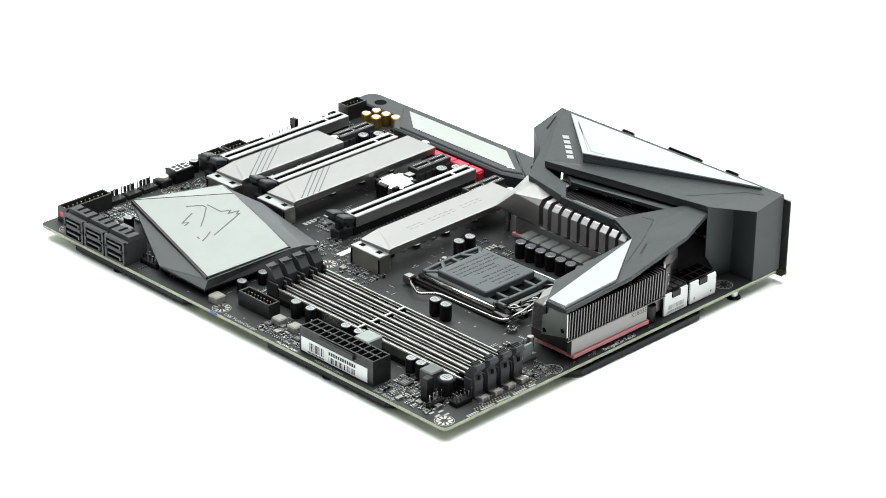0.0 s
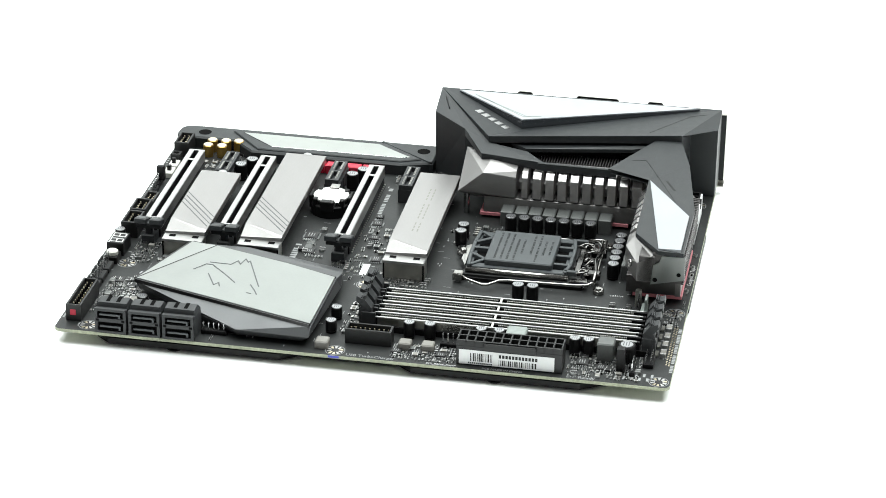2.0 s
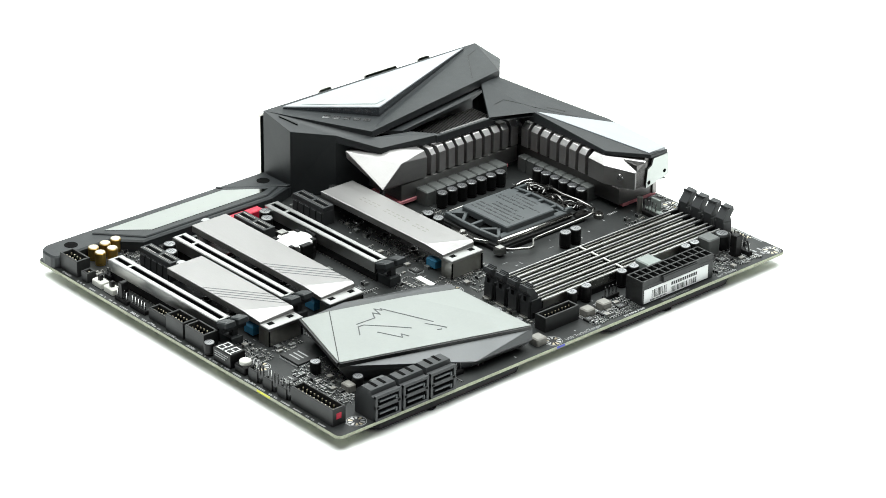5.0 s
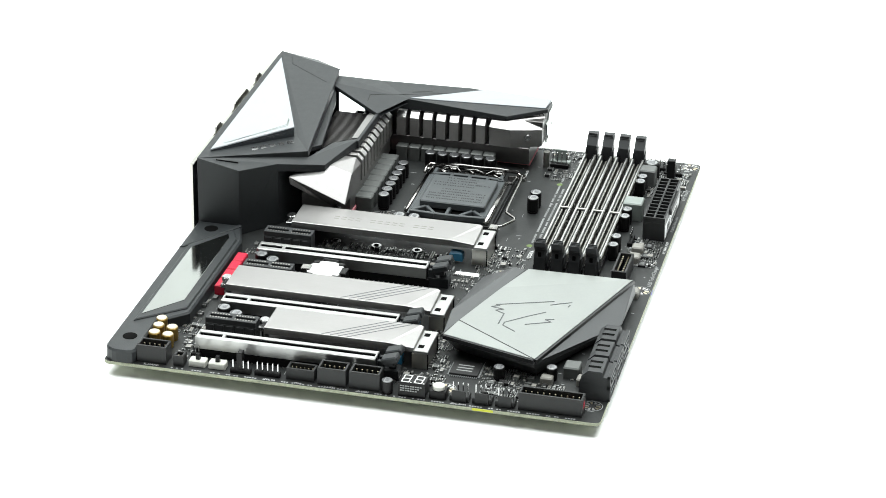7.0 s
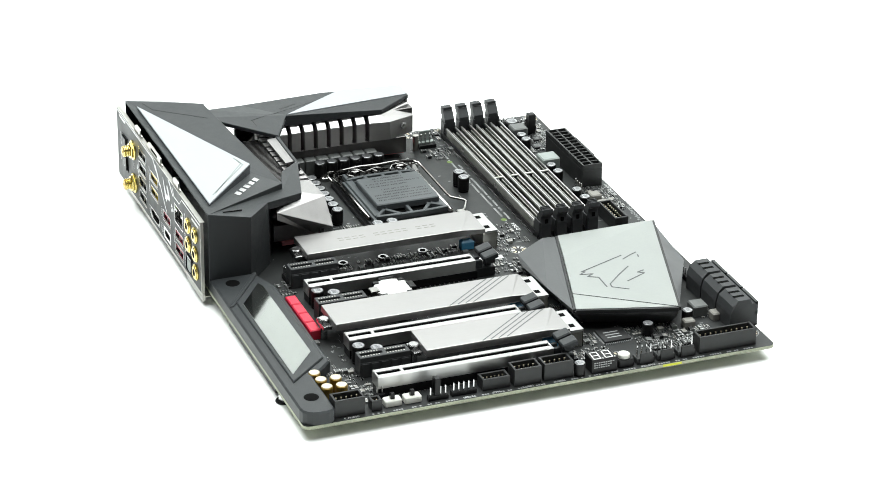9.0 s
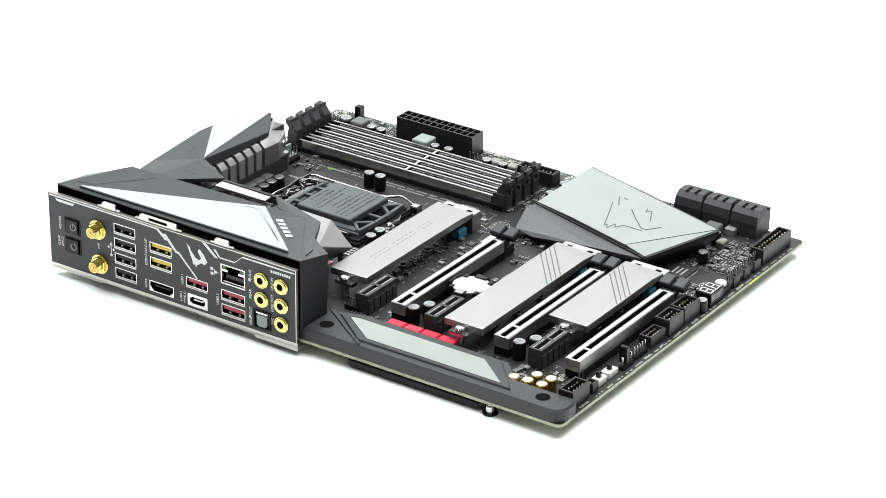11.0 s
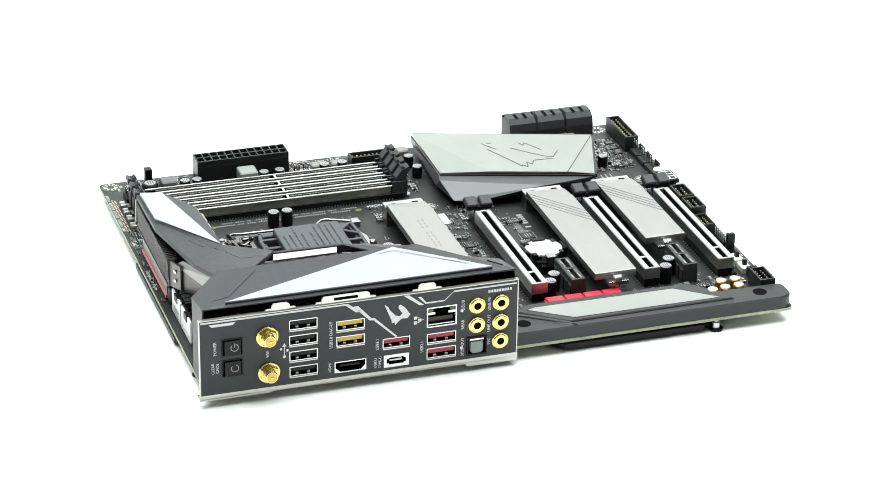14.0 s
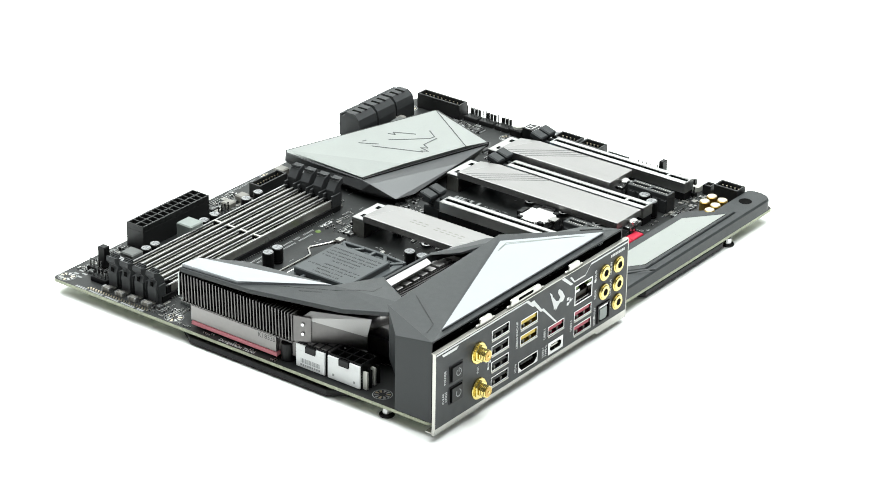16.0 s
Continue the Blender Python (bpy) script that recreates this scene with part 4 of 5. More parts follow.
# ---- memory slots ----
def build_dimms():
    bm = BM()
    x = 184.2
    box(bm, x - 3.9, 150, 0.1, x + 3.9, 291, 3.4, 0.2)
    box(bm, x - 3.2, 154, 3.4, x - 1.5, 287, 7.6, 0.25)
    box(bm, x + 1.5, 154, 3.4, x + 3.2, 287, 7.6, 0.25)
    slot = part("memory_slot", bm, M_BLACK, board, "black memory slot with steel reinforced walls")
    for s in (-1, 1):
        bm = BM()
        box(bm, x + s * 2.72 - 0.42, 155, 7.4, x + s * 2.72 + 0.42, 285.5, 7.95, 0.15)
        part("steel_edge", bm, M_SOLDER, slot, "bright steel edge")
    bm = BM()
    for k in range(144):
        for s in (-1, 1):
            yy = 158 + k * 0.85
            if abs(yy - 214) > 2:
                box(bm, x + s * 1.15 - 0.34, yy, 3.4, x + s * 1.15 + 0.34, yy + 0.62, 7.3)
    part("contact", bm, M_TIN, slot, kind="stuff")
    bm = BM()
    for k in range(80):
        box(bm, x - 4.7, 156 + k * 1.62, 0.02, x - 4.0, 156.7 + k * 1.62, 0.7)
    part("solder_pin", bm, M_SOLDER, slot, kind="stuff")
    bm = BM()
    box(bm, x - 3.42, 157, 3.5, x - 3.22, 284, 7.5)
    part("steel_side", bm, M_TIN, slot, "satin steel side wall")
    bm = BM()
    box(bm, x + 3.22, 157, 3.5, x + 3.42, 284, 7.5)
    part("steel_side", bm, M_TIN, slot, "satin steel side wall")
    bm = BM()
    box(bm, x - 2.9, 213.4, 7.4, x + 2.9, 214.5, 8.05, 0.1)
    part("key", bm, M_WHITE, slot)
    for y, s in ((152.5, -1), (289.5, 1)):
        bm = BM()
        prof = [(0, 0.2), (5 * s, 0.2), (5.2 * s, 9), (4.0 * s, 12.6), (6.4 * s, 15.6), (6.0 * s, 18), (2.0 * s, 16.4), (-1.4 * s, 12), (-1.2 * s, 4)]
        a = [bm.verts.new((x - 2.9, y + p, z)) for p, z in prof]
        b = [bm.verts.new((x + 2.9, y + p, z)) for p, z in prof]
        face(bm, a)
        face(bm, b[::-1])
        for i in range(len(prof)):
            j = (i + 1) % len(prof)
            face(bm, (a[i], b[i], b[j], a[j]))
        box(bm, x - 3.4, y - 1.6 - (2 if s < 0 else 0), 0.2, x - 2.4, y + 3.6, 10, 0.2)
        box(bm, x + 2.4, y - 1.6 - (2 if s < 0 else 0), 0.2, x + 3.4, y + 3.6, 10, 0.2)
        latch = bevelled(part("latch", bm, M_PANEL, slot, "black plastic latch"), 0.3)
        for k in range(4):
            bm = BM()
            zz = 15.6 + k * 0.62
            box(bm, x - 2.5, y + (4.6 - k * 0.9) * s - 0.25, zz - 0.6, x + 2.5, y + (4.6 - k * 0.9) * s + 0.25, zz + 1.6 - k * 0.25, 0.1)
            part("grip_ridge", bm, M_PANEL, latch)
        bm = BM()
        box(bm, x - 2.4, y + 5.6 * s - 1.0, 0.1, x + 2.4, y + 5.6 * s + 1.0, 1.3, 0.2)
        part("solder_foot", bm, M_TIN, slot)
        bm = BM()
        box(bm, x - 0.8, y + 5.1 * s - 0.1, 9.6, x + 0.8, y + 5.1 * s + 0.15, 12, 0.1)
        part("window", bm, M_HOLE_SHADE, latch)
    for k in range(1, 4):
        again(slot, 8.95 * k)


build_dimms()


# ---- power connectors ----
def build_atx():
    bm = BM()
    x0, x1, y0, y1, h = 228.6, 240.2, 201.2, 252.8, 13.4
    box(bm, x0, y0, 0.1, x1, y1, h - 3, 0.2)
    for i in range(13):
        y = y0 + i * (y1 - y0 - 0.8) / 12
        box(bm, x0, y, h - 3, x1, y + 0.8, h, 0.12)
    for x in (x0, (x0 + x1) / 2 - 0.45, x1 - 0.9):
        box(bm, x, y0 + 0.82, h - 3, x + 0.9, y1 - 0.82, h - 0.06)
    box(bm, x1, 215, 9.6, x1 + 1.4, 240, h - 0.6, 0.4)
    con = part("power_connector", bm, M_GREYBLACK, board, "black 24-pin power connector with barcode label")
    bm = BM()
    for i in range(12):
        for x in (231.4, 237.2):
            y = y0 + 2.6 + i * (y1 - y0 - 0.8) / 12
            box(bm, x - 0.5, y - 0.5, 10, x + 0.5, y + 0.5, 11.6)
    part("pin", bm, M_TIN, con, kind="stuff")
    bm = BM()
    v = [(240.21, 202.5, 0.8), (240.21, 249, 0.8), (240.21, 249, 8.4), (240.21, 202.5, 8.4)]
    poly(bm, v + [(x + 0.2, y, z) for x, y, z in v], [(4, 5, 6, 7), (0, 4, 7, 3), (3, 7, 6, 2), (2, 6, 5, 1), (1, 5, 4, 0), (0, 3, 2, 1)])
    lab = part("barcode_label", bm, M_LABEL, con, "white paper barcode label")
    bm = BM()

    def ink(y0, z0, y1, z1):
        box(bm, 240.41, y0, z0, 240.45, y1, z1)
    y = 208.0
    while y < 219:
        w = random.choice((0.25, 0.4, 0.7))
        ink(y, 2.6, y + w, 7.0)
        y += w + random.choice((0.25, 0.4, 0.6))
    y = 222.0
    while y < 240:
        w = random.choice((0.25, 0.4, 0.7))
        ink(y, 1.4, y + w, 4.4)
        y += w + random.choice((0.25, 0.4, 0.6))
    for k in range(12):
        ink(222 + k * 1.6, 5.4, 223.2 + k * 1.6, 7.2)
        ink(207 + k * 1.0, 1.2, 207.7 + k * 1.0, 2.0)
    part("barcode", bm, M_CHIP, lab, kind="stuff")


def build_eps():
    for x0, x1 in ((67.4, 85.4), (45.8, 65.8)):
        bm = BM()
        y0, y1, h = 287.4, 299.6, 13.2
        box(bm, x0, y0, 0.1, x1, y1, h - 3, 0.2)
        for i in range(5):
            x = x0 + i * (x1 - x0 - 0.8) / 4
            box(bm, x, y0, h - 3, x + 0.8, y1, h, 0.12)
        for y in (y0, (y0 + y1) / 2 - 0.45, y1 - 0.9):
            box(bm, x0 + 0.82, y, h - 3, x1 - 0.82, y + 0.9, h - 0.06)
        xm = (x0 + x1) / 2
        box(bm, xm - 3, y1, 9.2, xm + 3, y1 + 1.2, h - 0.4, 0.3)
        con = part("processor_power_connector", bm, M_BLACK, board, "black 8-pin power connector with white face")
        bm = BM()
        box(bm, x0 + 0.2, y1 + 0.02, 0.6, x1 - 0.2, y1 + 0.9, 9.6, 0.1)
        box(bm, x0 + 0.2, y1 + 0.02, 9.6, xm - 3.4, y1 + 0.9, 12.4, 0.1)
        box(bm, xm + 3.4, y1 + 0.02, 9.6, x1 - 0.2, y1 + 0.9, 12.4, 0.1)
        lab = part("white_face", bm, M_LABEL, con)
        bm = BM()
        if x0 > 60:
            x = x0 + 3
            while x < x1 - 3:
                w = random.choice((0.25, 0.4, 0.6))
                box(bm, x, y1 + 0.9, 3.2, x + w, y1 + 0.95, 5.6)
                x += w + 0.4
            for k in range(9):
                box(bm, x0 + 3 + k * 1.4, y1 + 0.9, 1.6, x0 + 4 + k * 1.4, y1 + 0.95, 2.6)
        else:
            box(bm, x0 + 3, y1 + 0.9, 2.4, x0 + 4.2, y1 + 0.95, 3.6)
            box(bm, x1 - 4.2, y1 + 0.9, 2.4, x1 - 3, y1 + 0.95, 3.6)
        part("print_bar", bm, M_GREYINK, lab)
    for k in range(4):
        bm = BM()
        box(bm, 43.2, 288.4 + k * 3, 0.2, 45.7, 289.6 + k * 3, 9.5, 0.2)
        part("guide_rib", bm, M_WHITE if k % 2 else M_BLACK, board)
    bm = BM()
    cyl(bm, 93, 297, 0.1, 9.5, 3.6, 22, 0.4)
    part("capacitor", bm, M_BLACK, board, "black solid capacitor")


build_atx()
build_eps()


# ---- expansion slots ----
def build_slots():
    P = 20.32
    y = 19.7
    bm = BM()
    x0, x1 = 42.2, 132
    box(bm, x0, y - 4.1, 0.1, x1 + 1, y + 4.1, 4.4, 0.2)
    box(bm, x0 + 0.6, y - 3.2, 3.2, x1, y - 1.3, 10.2, 0.2)
    box(bm, x0 + 0.6, y + 1.3, 3.2, x1, y + 3.2, 10.2, 0.2)
    box(bm, x0 + 12.2, y - 1.3, 3.2, x0 + 14, y + 1.3, 10.2)
    slot = part("expansion_slot", bm, M_BLACK, board, "long expansion slot with bright steel armour")
    bm = BM()
    for s in (-1, 1):
        box(bm, x0, y + s * 3.9 - 0.45, 4.6, x1 - 0.2, y + s * 3.9 + 0.45, 10.6, 0.2)
        box(bm, x0, y + s * 2.75 - 1.3, 10.2, x1 - 0.2, y + s * 2.75 + 1.3, 10.75, 0.15)
    box(bm, x0 - 0.3, y - 4.3, 4.6, x0 + 0.7, y + 4.3, 10.75, 0.2)
    box(bm, x1 - 1.2, y - 4.3, 4.6, x1 - 0.2, y + 4.3, 10.75, 0.2)
    box(bm, x0 + 12.2, y - 1.6, 10.0, x0 + 13.8, y + 1.6, 10.75, 0.1)
    part("steel_armour", bm, M_ARMOUR, slot, "bright steel armour")
    bm = BM()
    box(bm, x1 + 0.2, y - 3.4, 0.2, x1 + 11, y + 3.4, 5.4, 0.5)
    box(bm, x1 + 0.6, y - 3.2, 5.2, x1 + 4, y - 1.4, 9.6, 0.3)
    box(bm, x1 + 0.6, y + 1.4, 5.2, x1 + 4, y + 3.2, 9.6, 0.3)
    box(bm, x1 + 6, y - 1.5, 5.2, x1 + 9.4, y + 1.5, 11.4, 0.4)
    for s in (-1, 1):
        st = len(bm.verts)
        prism(bm, rect(x1 + 3.4, y + s * 4.0 - 3.2, x1 + 11.4, y + s * 4.0 + 3.2, 0.6, 2), 10.6, 13.6, 0.6)
        turned(bm, st, Matrix.Translation((x1 + 7, y, 12.0)) @ Matrix.Rotation(radians(-16), 4, "Y") @ Matrix.Translation((-x1 - 7, -y, -12.0)))
    prism(bm, [(x1 + 5.0, y - 6.6), (x1 + 9.6, y - 6.6), (x1 + 9.6, y + 6.6), (x1 + 5.0, y + 6.6)], 8.8, 10.8, 0.4)
    box(bm, x1 + 5.6, y - 1.6, 9.8, x1 + 9.4, y + 1.6, 11.6, 0.3)
    part("release_latch", bm, M_COVER, slot, "dark plastic release latch")
    bm = BM()
    for i in range(34):
        for s in (-1, 1):
            xx = x0 + 2 + i * 2.6
            box(bm, xx, y + s * 4.9 - 0.35, 0, xx + 0.7, y + s * 4.9 + 0.35, 0.5)
    part("solder_pin", bm, M_TIN, slot, kind="stuff")
    again(slot, 0, 2 * P)
    again(slot, 0, 5 * P)
    y = 19.7 + P
    bm = BM()
    x0, x1 = 40.4, 66
    box(bm, x0, y - 3.8, 0.1, x1, y + 3.8, 8, 0.2)
    for s in (-1, 1):
        box(bm, x0, y + s * 2.4 - 1.3, 8, x1, y + s * 2.4 + 1.3, 10.7, 0.2)
    for xx, w in ((x0, 1.2), (x0 + 12.6, 1.6), (x1 - 1.2, 1.2)):
        box(bm, xx, y - 1.1, 8, xx + w, y + 1.1, 10.6)
    for i in range(5):
        for s in (-1, 1):
            box(bm, x0 + 0.6 + i * 5.1, y + s * 3.95 - 0.3, 0.2, x0 + 4.2 + i * 5.1, y + s * 3.95 + 0.3, 7.4, 0.1)
    slot = part("short_expansion_slot", bm, M_PANEL, board, "short black expansion slot")
    bm = BM()
    for i in range(16):
        for s in (-1, 1):
            if i not in (7, 8):
                box(bm, x0 + 1.7 + i * 1.4, y + s * 1.9 - 0.5, 10.5, x0 + 2.3 + i * 1.4, y + s * 1.9 + 0.5, 10.76)
    part("contact", bm, M_TIN, slot, kind="stuff")
    again(slot, 0, 3 * P)
    again(slot, -1, 5 * P)


build_slots()


# ---- drive heatsinks ----
def build_drive_sink(x0, x1, y0, y1, h, lines):
    bm = BM()
    ym = (y0 + y1) / 2
    t = [(x0, y0, h), (x1 - 13, y0, h), (x1, y0 + 0.4, h - 1.5), (x1, y1 - 0.4, h - 0.7), (x1 - 1.6, y1, h), (x0, y1, h)]
    b = [(x, y, h - 3.8) for x, y, z in t]
    n = len(t)
    poly(bm, t + b, [(0, 1, 4, 5), (1, 2, 3, 4), tuple(range(2 * n - 1, n - 1, -1))] + [(i, n + i, n + (i + 1) % n, (i + 1) % n) for i in range(n)])
    sink = part("drive_heatsink", bm, M_ALU, board, "flat brushed aluminium heatsink over a drive slot")
    bevelled(sink, 0.3)
    bm = BM()
    for k in range(lines):
        xs = x1 - 46 + k * 4.2
        xe = xs + 28
        sh = min(1.0, (x1 - 6 - xs) / (xe - xs))
        a, c = Vector((xs, y0 + 0.4)), Vector((xs + (xe - xs) * sh, y0 + 0.4 + (y1 - y0 - 0.8) * sh))
        d = (c - a).normalized()
        q = Vector((-d.y, d.x)) * 0.32
        prism(bm, [tuple(a - q), tuple(c - q), tuple(c + q), tuple(a + q)], h, h + 0.05)
    if lines:
        part("groove", bm, M_PLATE_DARK, sink)
    bm = BM()
    prism(bm, [(x0 - 4.5, ym - 5.5), (x0, ym - 5.5), (x0, ym + 5.5), (x0 - 4.5, ym + 5.5)], h - 5.4, h - 3.4, 0.3)
    cyl(bm, x0 - 2.6, ym, h - 3.4, h - 1.2, 2.7, 20, 0.5)
    cyl(bm, x0 - 2.6, ym, 0.2, h - 5.4, 1.9, 14)
    part("screw", bm, M_STEEL, sink, "bright cross-head screw")
    bm = BM()
    box(bm, x1 - 13, y0 + 0.6, 1.2, x1 - 6, y0 + 5, 6.4, 1.2)
    part("blue_pad", bm, M_BLUE, sink, "small dark blue pad")
    for xx in (x0 + 22, x0 + 44, x0 + 66):
        if xx < x1 - 20:
            bm = BM()
            cyl(bm, xx, ym - 3, 0.1, 1.2, 2.8, 20, 0.2)
            cyl(bm, xx, ym - 3, 1.2, 1.3, 1.5, 16, mi=1)
            part("standoff", bm, [M_STEEL, M_HOLE_SHADE], sink)
    bm = BM()
    box(bm, x1 - 1, y0 + 0.4, 0.2, x1 + 6.6, y1 - 0.4, h - 4.2, 0.3)
    box(bm, x1 - 0.2, y0 + 0.2, h - 4.2, x1 + 7.0, y1 - 0.2, h - 2.6, 0.3, mi=3)
    box(bm, x1 + 1.2, y0 + 3.2, h - 2.6, x1 + 4.0, y0 + 6.6, h - 2.55, mi=2)
    box(bm, x1 + 1.2, y1 - 6.6, h - 2.6, x1 + 4.0, y1 - 3.2, h - 2.55, mi=2)
    for yy in (y0 + 0.4, y1 - 1.2):
        box(bm, x1 + 6.6, yy, 0.2, x1 + 7.0, yy + 0.8, h - 4.4, mi=2)
    for k in range(7):
        box(bm, x1 + 6.8, y0 + 2 + k * 2.7, 0, x1 + 8.2, y0 + 3.2 + k * 2.7, 0.5, mi=1)
    part("drive_connector", bm, [M_TIN, M_STEEL, M_HOLE_SHADE, M_ARMOUR], sink, "bright metal drive connector")
    return sink


top_drive = build_drive_sink(51.5, 149.5, 147.4, 169.6, 13.2, 0)
build_drive_sink(40, 145.5, 70, 92.4, 12.6, 4)
build_drive_sink(72, 147, 30.2, 52.2, 12.6, 4)
bm = BM()
for k in range(14):
    if k not in (4, 10):
        box(bm, 72 + k * 3.9, 156.8, 13.2, 74.6 + k * 3.9, 157.5, 13.24)
        box(bm, 72 + k * 3.9, 159.3, 13.2, 74.6 + k * 3.9, 160.0, 13.24)
part("logo_bar", bm, M_TAN, top_drive)


# ---- chipset heatsink ----
def build_chipset():
    bm = BM()
    a, b, c, d = (205.9, 31.0, 11.0), (156.8, 47.2, 10.4), (182.6, 129.2, 10.3), (236.8, 128.6, 10.7)
    a2, b2, n1, m, dl, c2 = (206, 33, 7.0), (158.5, 50, 7), (159.5, 128, 4.6), (237.5, 91, 5.4), (238, 127.6, 5), (181, 131.5, 5)
    e, g, n2 = (174.8, 131.0, 10.2), (154.6, 77.0, 9.6), (156.6, 116, 4.0)
    u = [(x * 0.9 + 200 * 0.1, y * 0.9 + 85 * 0.1, 0.8) for x, y, z in (a2, b2, n1, c2, dl, m)]
    v = [a, b, c, d, a2, b2, n1, m, dl, c2] + u + [e, g, n2]
    poly(bm, v, [(0, 3, 7, 4), (3, 8, 7), (0, 4, 5, 1), (1, 17, 16, 2), (1, 5, 17), (17, 5, 18), (17, 18, 6, 16), (16, 6, 9), (2, 16, 9), (2, 9, 8, 3), (4, 7, 15, 10), (5, 4, 10, 11), (18, 5, 11, 12),
                 (18, 12, 6), (9, 6, 12, 13), (8, 9, 13, 14), (7, 8, 14, 15), (0, 1, 2, 3), (10, 15, 14, 13, 12, 11)])
    sink = part("chipset_heatsink", bm, M_SINK, board, "faceted dark grey chipset heatsink with satin silver top")
    bevelled(sink, 0.3)
    A, B, C, D, mid = (Vector(p) for p in ((205.7, 31.9, 12.5), (157.6, 48.0, 0), (182.4, 128.6, 0), (236.0, 128.0, 12.2), (171, 88, 12.5)))
    nz = (D - A).cross(mid - A)

    def high(x, y):
        return A.z - (nz.x * (x - A.x) + nz.y * (y - A.y)) / nz.z

    def on(p, q):
        """A place on the plate: p along its short side, q along its long side."""
        w = A * (1 - p) * (1 - q) + B * p * (1 - q) + C * p * q + D * (1 - p) * q
        return Vector((w.x, w.y, high(w.x, w.y)))
    B.z, C.z = high(B.x, B.y) - 1.1, high(C.x, C.y) - 1.1
    S1, S2 = on(1, 0.174), on(1, 0.676)
    bm = BM()
    vs = [bm.verts.new(p) for p in (A, B, S1, S2, C, D)]
    lo = [bm.verts.new(p - Vector((0, 0, 1.2))) for p in (A, B, S1, S2, C, D)]
    for f in ((0, 1, 2), (0, 2, 3, 5), (3, 4, 5)):
        face(bm, [vs[i] for i in f])
    for i in range(6):
        face(bm, (vs[i], vs[(i + 1) % 6], lo[(i + 1) % 6], lo[i]))
    plate = part("silver_plate", bm, M_PLATE, sink, "satin silver plate")
    bm = BM()
    for p, q in ((A, D), (A, B), (B, C)):
        d = (q - p).normalized()
        n = Vector((d.y, -d.x, 0)) if (p, q) == (A, D) else Vector((-d.y, d.x, 0))
        n = n if (p + n - A * 0.5 - C * 0.5).length > (p - A * 0.5 - C * 0.5).length else -n
        w = 1.3
        q4 = [p, q, q + n * w, p + n * w]
        up = [bm.verts.new(x - Vector((0, 0, 0.25))) for x in q4]
        dn = [bm.verts.new(x - Vector((0, 0, 2.2))) for x in q4]
        face(bm, up)
        for i in range(4):
            face(bm, (up[i], up[(i + 1) % 4], dn[(i + 1) % 4], dn[i]))
    part("dark_rim", bm, M_CHIP, sink)

    def stroke(pts, w, mat, name):
        bm = BM()
        for (p, q), (r, s) in zip(pts, pts[1:]):
            g, h = ((Vector((*w, high(*w))) if v == "xy" else on(v, w)) for v, w in ((p, q), (r, s)))
            dd = (h - g).normalized()
            n = Vector((-dd.y, dd.x, 0)) * w
            g, h = g - dd * w * 0.5, h + dd * w * 0.5
            q4 = [g - n, h - n, h + n, g + n]
            up = [bm.verts.new(x + Vector((0, 0, 0.12))) for x in q4]
            dn = [bm.verts.new(x - Vector((0, 0, 0.15))) for x in q4]
            face(bm, up)
            for i in range(4):
                face(bm, (up[i], up[(i + 1) % 4], dn[(i + 1) % 4], dn[i]))
        part(name, bm, mat, plate)
    for pts in ([(190.6, 57.5), (183.6, 62.4), (183.9, 65.7), (192.9, 74.4), (201.0, 81.4)], [(181.2, 63.6), (181.6, 74.6), (176.8, 77.2), (180.4, 79.2), (174.0, 80.5), (177.6, 82.6), (175.8, 83.2), (202.8, 94.1)],
                [(193.9, 66.0), (205.6, 71.7), (202.6, 73.6), (206.5, 74.9)], [(201.8, 89.7), (207.0, 92.9), (211.5, 95.1)], [(210.6, 89.9), (211.2, 92.1)]):
        stroke([("xy", p) for p in pts], 0.3, M_PLATE_DARK, "crest_line")
    stroke([("xy", tuple(S1)[:2]), ("xy", tuple(A)[:2])], 0.22, M_CHIP, "seam")


build_chipset()


